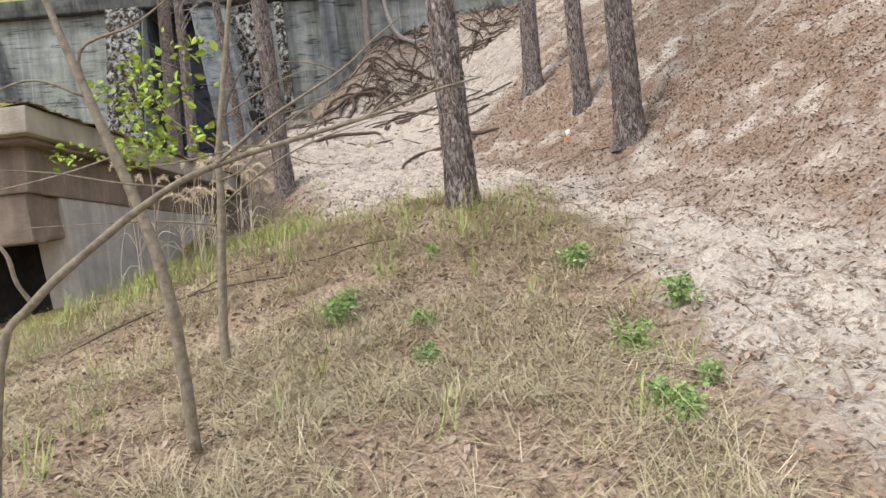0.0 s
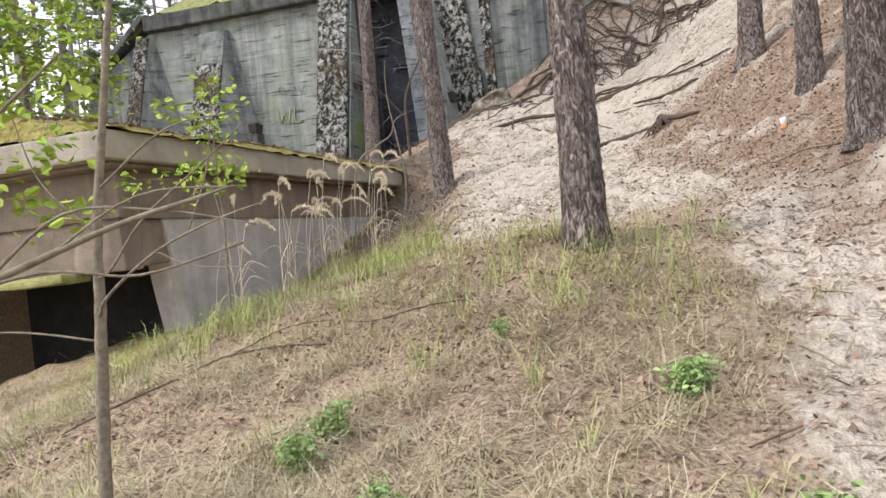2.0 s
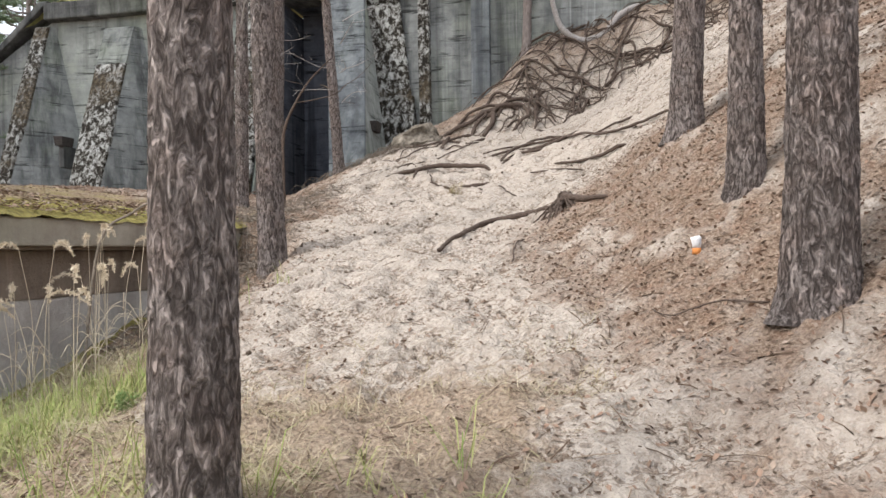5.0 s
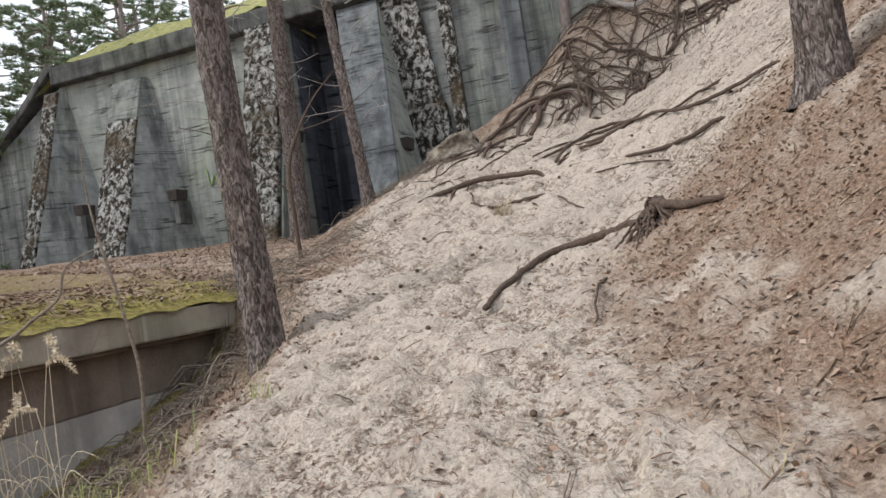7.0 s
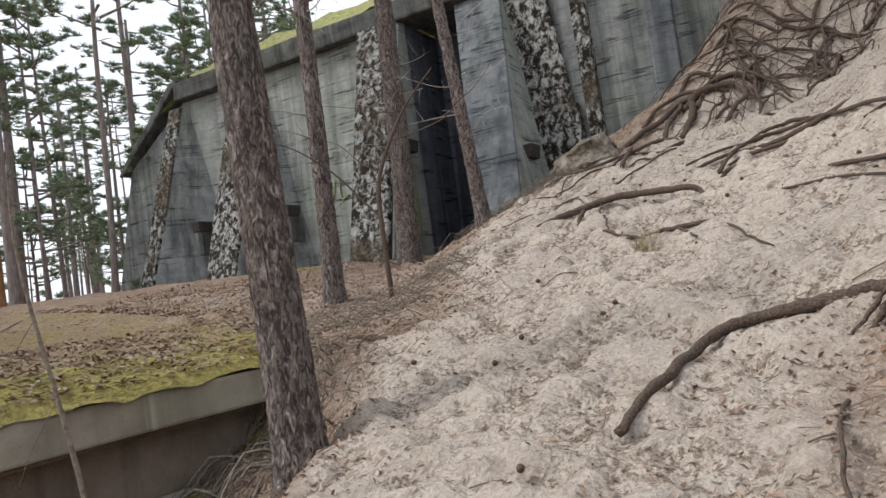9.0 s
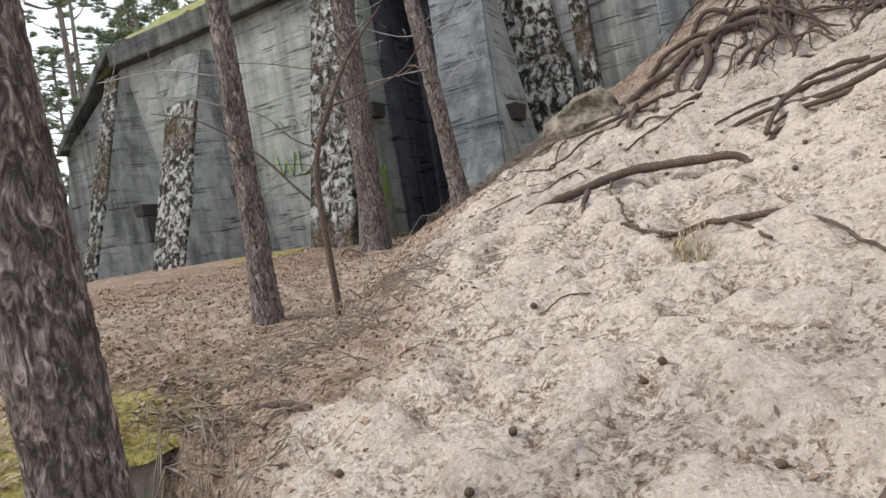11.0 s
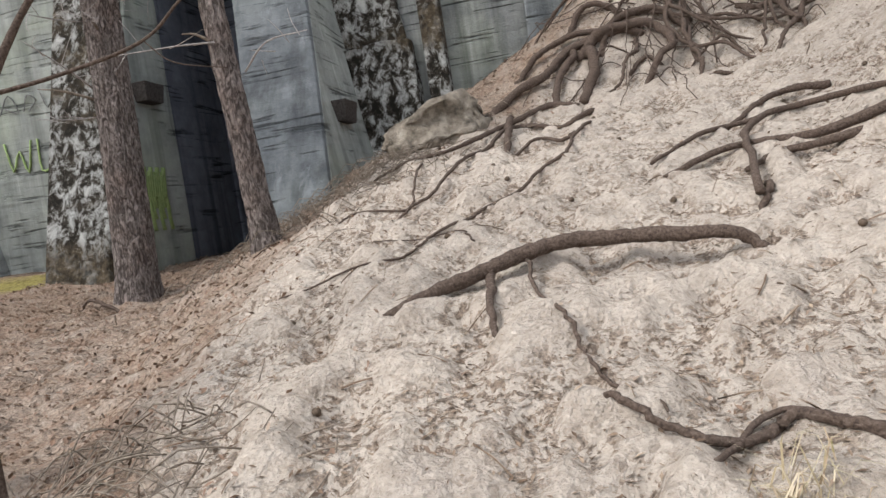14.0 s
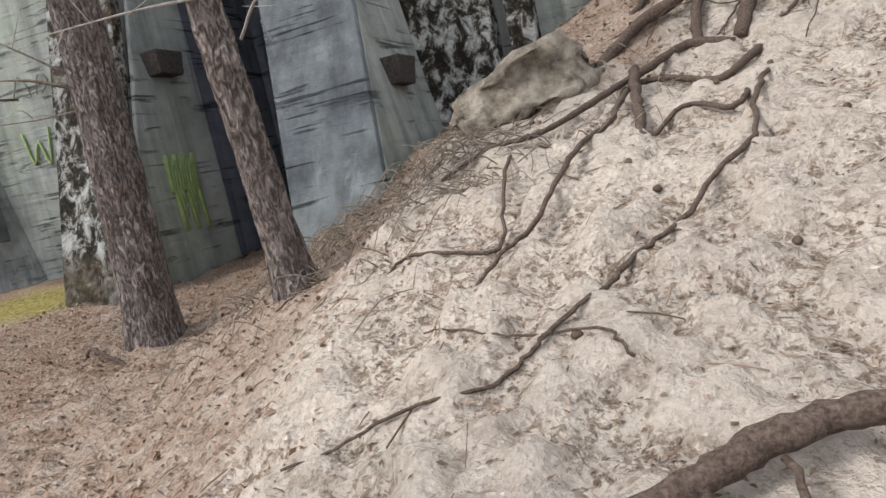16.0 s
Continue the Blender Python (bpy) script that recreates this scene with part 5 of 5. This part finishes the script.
sapling("dead_sapling", "dead hanging sapling stem by the slab edge", (-2.75, 10.7), [(-2.66, 10.67, 2.74, 0.013), (-2.69, 10.61, 3.26, 0.011), (-2.75, 10.55, 3.75, 0.009), (-2.76, 10.51, 4.1, 0.006), (-2.74, 10.5, 4.44, 0.004)],
        [[(-2.7, 10.6, 3.3, 0.004), (-2.85, 10.55, 3.1, 0.003), (-2.95, 10.5, 2.9, 0.002)], [(-2.74, 10.56, 3.7, 0.004), (-2.95, 10.5, 3.5, 0.003), (-3.1, 10.4, 3.4, 0.002)]], bark=M_TWIG, seed=13)

sapling("bare_sapling", "bent dry stem leaning over the slab edge", (-3.0, 9.6), [(-2.95, 9.75, 2.9, 0.012), (-2.73, 9.91, 3.19, 0.011), (-2.55, 10.03, 3.34, 0.009), (-2.47, 10.07, 3.54, 0.006), (-2.19, 10.26, 3.68, 0.003)],
        [[(-2.6, 10.0, 3.3, 0.004), (-2.5, 10.0, 3.2, 0.003), (-2.4, 10.05, 3.18, 0.002)]], bark=M_TWIG, seed=15)

# leafy young trees behind the shelter
for k, (x, y, h) in enumerate(((-8.3, 9.6, 2.6), (-9.3, 8.5, 3.2), (-13.5, 9.0, 4.0))):
    z = float(litter_z(x, y)) if x > -9.5 and y > 6.4 else gz(x, y)
    rg = np.random.RandomState(60 + k)
    spots = [(x + rg.normal(0, 0.6), y + rg.normal(0, 0.6), z + h * rg.uniform(0.12, 1.0)) for _ in range(46)]
    sapling("young_birch", "young birch with light yellow-green leaves behind the shelter", (x, y), [(x + 0.03, y, z + h * 0.5, 0.03), (x - 0.05, y, z + h, 0.012)],
            [[(x, y, s[2] - 0.3, 0.012), ((x + s[0]) / 2, (y + s[1]) / 2, s[2] - 0.08, 0.008), (*s, 0.004)] for s in spots[:16]], spots, seed=70 + k, size=0.12, per=40, spreadd=0.24, category="young tree")


# ---- reed grass with drooping heads beside the shelter ----
def reed(x, y, tall, a, seed):
    rg = np.random.RandomState(seed)
    z = gz(x, y)
    root = thing("reed_grass", "dry straw-coloured reed grass with a drooping plume", "grass", (x, y, z), "reed grass by the shelter")
    dx, dy = math.cos(a), math.sin(a)
    tip = (x + dx * 0.16 * tall, y + dy * 0.16 * tall, z + tall)
    v, f = tube(curve([(x, y, z - 0.02, 0.0035), (x + dx * 0.04, y + dy * 0.04, z + tall * 0.55, 0.003), (*tip, 0.002)], 6), 5, 0.05, seed)
    piece("stalk", v, f, M_REED, root)
    c = curve([(*tip, 0), (tip[0] + dx * 0.08, tip[1] + dy * 0.08, tip[2] + 0.035, 0), (tip[0] + dx * 0.2, tip[1] + dy * 0.2, tip[2] + 0.02, 0), (tip[0] + dx * 0.31, tip[1] + dy * 0.31, tip[2] - 0.07, 0)], 6)
    hv, hf = [], []
    for i in range(len(c)):
        for _ in range(9):
            w = rg.normal(0, 1, 3) + np.array([dx, dy, -0.3])
            w = w / np.linalg.norm(w) * 0.045 * math.sin(math.pi * (i + 1) / (len(c) + 1)) ** 0.5
            s = np.cross(w, rg.normal(0, 1, 3))
            s = s / (np.linalg.norm(s) + 1e-9) * 0.006
            n = len(hv)
            p = c[i][:3]
            hv += [p - s, p + s, p + w]
            hf.append((n, n + 1, n + 2))
    piece("seed_head", hv, hf, M_REED, root, smooth=False)
    for k in range(2):
        b = a + rg.uniform(-2, 2)
        h = tall * rg.uniform(0.15, 0.4)
        v, f = tube(curve([(x, y, z + h, 0.004), (x + math.cos(b) * 0.12, y + math.sin(b) * 0.12, z + h + 0.18, 0.003), (x + math.cos(b) * 0.3, y + math.sin(b) * 0.3, z + h + 0.1, 0.001)], 4), 4, 0.05, seed + k)
        piece("blade", v, f, M_REED, root)


rng = np.random.RandomState(17)
for k in range(34):
    y = rng.uniform(6.7, 10.6)
    reed(rng.uniform(-3.55, -2.35) - 0.12 * max(0, y - 9), y, rng.uniform(0.75, 1.3), rng.normal(-0.9, 0.7), 200 + k)


# ---- green herbs on the mound ----
def herb(x, y, size, seed):
    rg = np.random.RandomState(seed)
    z = gz(x, y)
    root = thing("herb", "small bright green leafy herb among dry grass", "plant", (x, y, z), "herbs on the mound")
    for k in range(7):
        a = rg.uniform(0, 6.3)
        r = rg.uniform(0.02, 0.5) * size
        p = (x + math.cos(a) * r, y + math.sin(a) * r, z + size * rg.uniform(0.5, 1.0))
        v, f = tube(curve([(x + math.cos(a) * r * 0.4, y + math.sin(a) * r * 0.4, z - 0.01, 0.003), (x + math.cos(a) * r * 0.7, y + math.sin(a) * r * 0.7, z + size * 0.4, 0.003), (*p, 0.002)], 3), 4, 0.05, k)
        stalk = piece("stem", v, f, M_HERB, root)
        v, f = leafy(rg, [(p[0], p[1], z + (p[2] - z) * s) for s in (0.35, 0.6, 0.85, 1.0)], size * 0.17, 11, size * 0.14)
        piece("leaves", v, f, M_HERB, stalk, smooth=False)


for k, (x, y, tall) in enumerate(((-0.66, 4.27, 0.22), (-0.13, 3.99, 0.16), (-0.12, 3.57, 0.15), (1.31, 3.95, 0.22), (0.9, 3.41, 0.2), (1.09, 2.99, 0.13), (0.88, 2.63, 0.17), (0.82, 2.77, 0.14), (0.92, 4.91, 0.2), (-0.67, 4.61, 0.2), (0.94, 4.9, 0.2), (-0.06, 5.52, 0.14), (-1.6, 8.6, 0.16))):
    herb(x, y, 0.85 * tall, 300 + k)

# ---- fallen wood and scraps ----
lone_root("long dead branch fallen in the dry grass", ((-2.75, 4.9, 0.012, 0.02), (-2.37, 5.49, 0.024, 0.04), (-2.1, 5.84, 0.026, 0.04), (-1.31, 5.72, 0.018, 0.03)), ((-2.1, 5.84, 0.014, 0.04), (-1.9, 6.1, 0.012, 0.05), (-1.5, 6.2, 0.008, 0.02)))
lone_root("dead branch lying across the mound", ((-1.2, 5.95, 0.012, 0.02), (-0.8, 5.85, 0.016, 0.03), (-0.35, 6.0, 0.012, 0.02)))
lone_root("thin dead stick on the sand", ((-2.05, 14.46, 0.01, 0.01), (-1.9, 14.5, 0.013, 0.015), (-1.74, 14.57, 0.01, 0.01)))
lone_root("pale forked stick on the needle slope", ((1.75, 9.85, 0.01, 0.01), (1.88, 9.5, 0.013, 0.02), (2.18, 9.53, 0.016, 0.03), (2.44, 9.4, 0.02, 0.01)))
lone_root("thin dead stick on the sand", ((-1.13, 10.59, 0.008, 0.01), (-1.0, 10.55, 0.01, 0.01), (-0.86, 10.52, 0.008, 0.01)))
lone_root("bleached stick by the leaning pine", ((-4.93, 18.2, 0.012, 0.01), (-4.8, 18.3, 0.016, 0.02), (-4.6, 18.45, 0.012, 0.01)))
lone_root("mossy root end under the sand's edge", ((-3.35, 13.3, 0.07, -0.02), (-3.1, 13.38, 0.085, 0.02), (-2.8, 13.35, 0.07, -0.08)))
lone_root("old root hump at the foot of the buttress", ((-7.5, 18.75, 0.03, -0.03), (-7.25, 18.65, 0.045, 0.1), (-6.95, 18.6, 0.05, 0.08), (-6.75, 18.62, 0.04, -0.04)))
z = gz(2.06, 10.23)
cup = thing("paper_cup", "crumpled white paper cup with orange base on the needles", "cup", (2.06, 10.23, z))
v, f = tube([(2.06, 10.23, z + 0.035, 0.03), (2.06, 10.225, z + 0.07, 0.034), (2.055, 10.22, z + 0.1, 0.038), (2.05, 10.22, z + 0.12, 0.036)], 14, 0.12, 3)
piece("cup_body", v, f, M_WHITE, cup)
v, f = tube([(2.06, 10.232, z - 0.01, 0.03), (2.06, 10.23, z + 0.02, 0.032), (2.06, 10.23, z + 0.036, 0.0315)], 14, 0.1, 4)
piece("cup_base", v, f, M_ORANGE, cup, "orange base")

rng = np.random.RandomState(51)
lines = []
for k in range(1500):
    s = rng.rand()
    if s < 0.3:
        x, y = rng.normal(-3.75, 0.35), rng.uniform(12.0, 15.6)
    elif s < 0.7:
        y = rng.uniform(10.0, 13.2)
        x = rng.normal(-2.95 - 0.25 * (y - 11), 0.28)
    else:
        x, y = rng.normal(-4.6, 0.7), rng.normal(19.3, 0.5)
    a, L = rng.uniform(0, 6.3), rng.uniform(0.12, 0.45) * (1.6 if k % 9 == 0 and 0.3 < s < 0.7 else 1)
    z = gz(x, y)
    thick = 0.011 if k % 9 == 0 and 0.3 < s < 0.7 else 0.004
    lines.append(curve([(x, y, z + rng.uniform(0, 0.05), thick), (x + math.cos(a) * L * 0.5 + rng.normal(0, 0.02), y + math.sin(a) * L * 0.5, z + rng.uniform(0.02, 0.12), thick),
                        (x + math.cos(a) * L, y + math.sin(a) * L, gz(x + math.cos(a) * L, y + math.sin(a) * L) + rng.uniform(0.0, 0.1), 0.002)], 2))
v, f = tubes(lines, 4, 0.1, 5)
single("brushwood", v, f, M_TWIG, "grey-brown dead brushwood along the edge of the sand", "twigs", kind="stuff")

# fine dead twigs on the pines before the bunker
rng = np.random.RandomState(71)
for ob in [o for o in bpy.data.objects if o.name.startswith("pine_tree") and o.parent is None]:
    x, y, z0 = ob.location
    if not (-7.5 < x < -4.0 and 14 < y < 19.5):
        continue
    for k in range(9):
        h = rng.uniform(1.6, 4.4)
        a = rng.uniform(-2.6, 0.4)
        L = rng.uniform(0.5, 1.2)
        c = np.array([x, y, z0 + h])
        o = np.array([math.cos(a), math.sin(a), rng.uniform(-0.15, 0.4)])
        trunk_twig = curve([(*(c + o * 0.08), 0.01), (*(c + o * L * 0.5 + rng.normal(0, 0.05, 3)), 0.007), (*(c + o * L), 0.003)], 4)
        v, f = tube(trunk_twig, 6, 0.1, k)
        limb = piece("dead_branch", v, f, M_GREYTWIG, ob)
        rows = []
        for s in (0.35, 0.55, 0.75, 0.9):
            p = c + o * L * s
            q = p + rng.normal(0, 0.16, 3)
            rows.append(curve([(*p, 0.004), (*((p + q) / 2 + rng.normal(0, 0.02, 3)), 0.003), (*q, 0.0015)], 3))
        for side_twig in rows:
            v, f = tube(side_twig, 5, 0.1, k)
            piece("twig", v, f, M_GREYTWIG, limb)
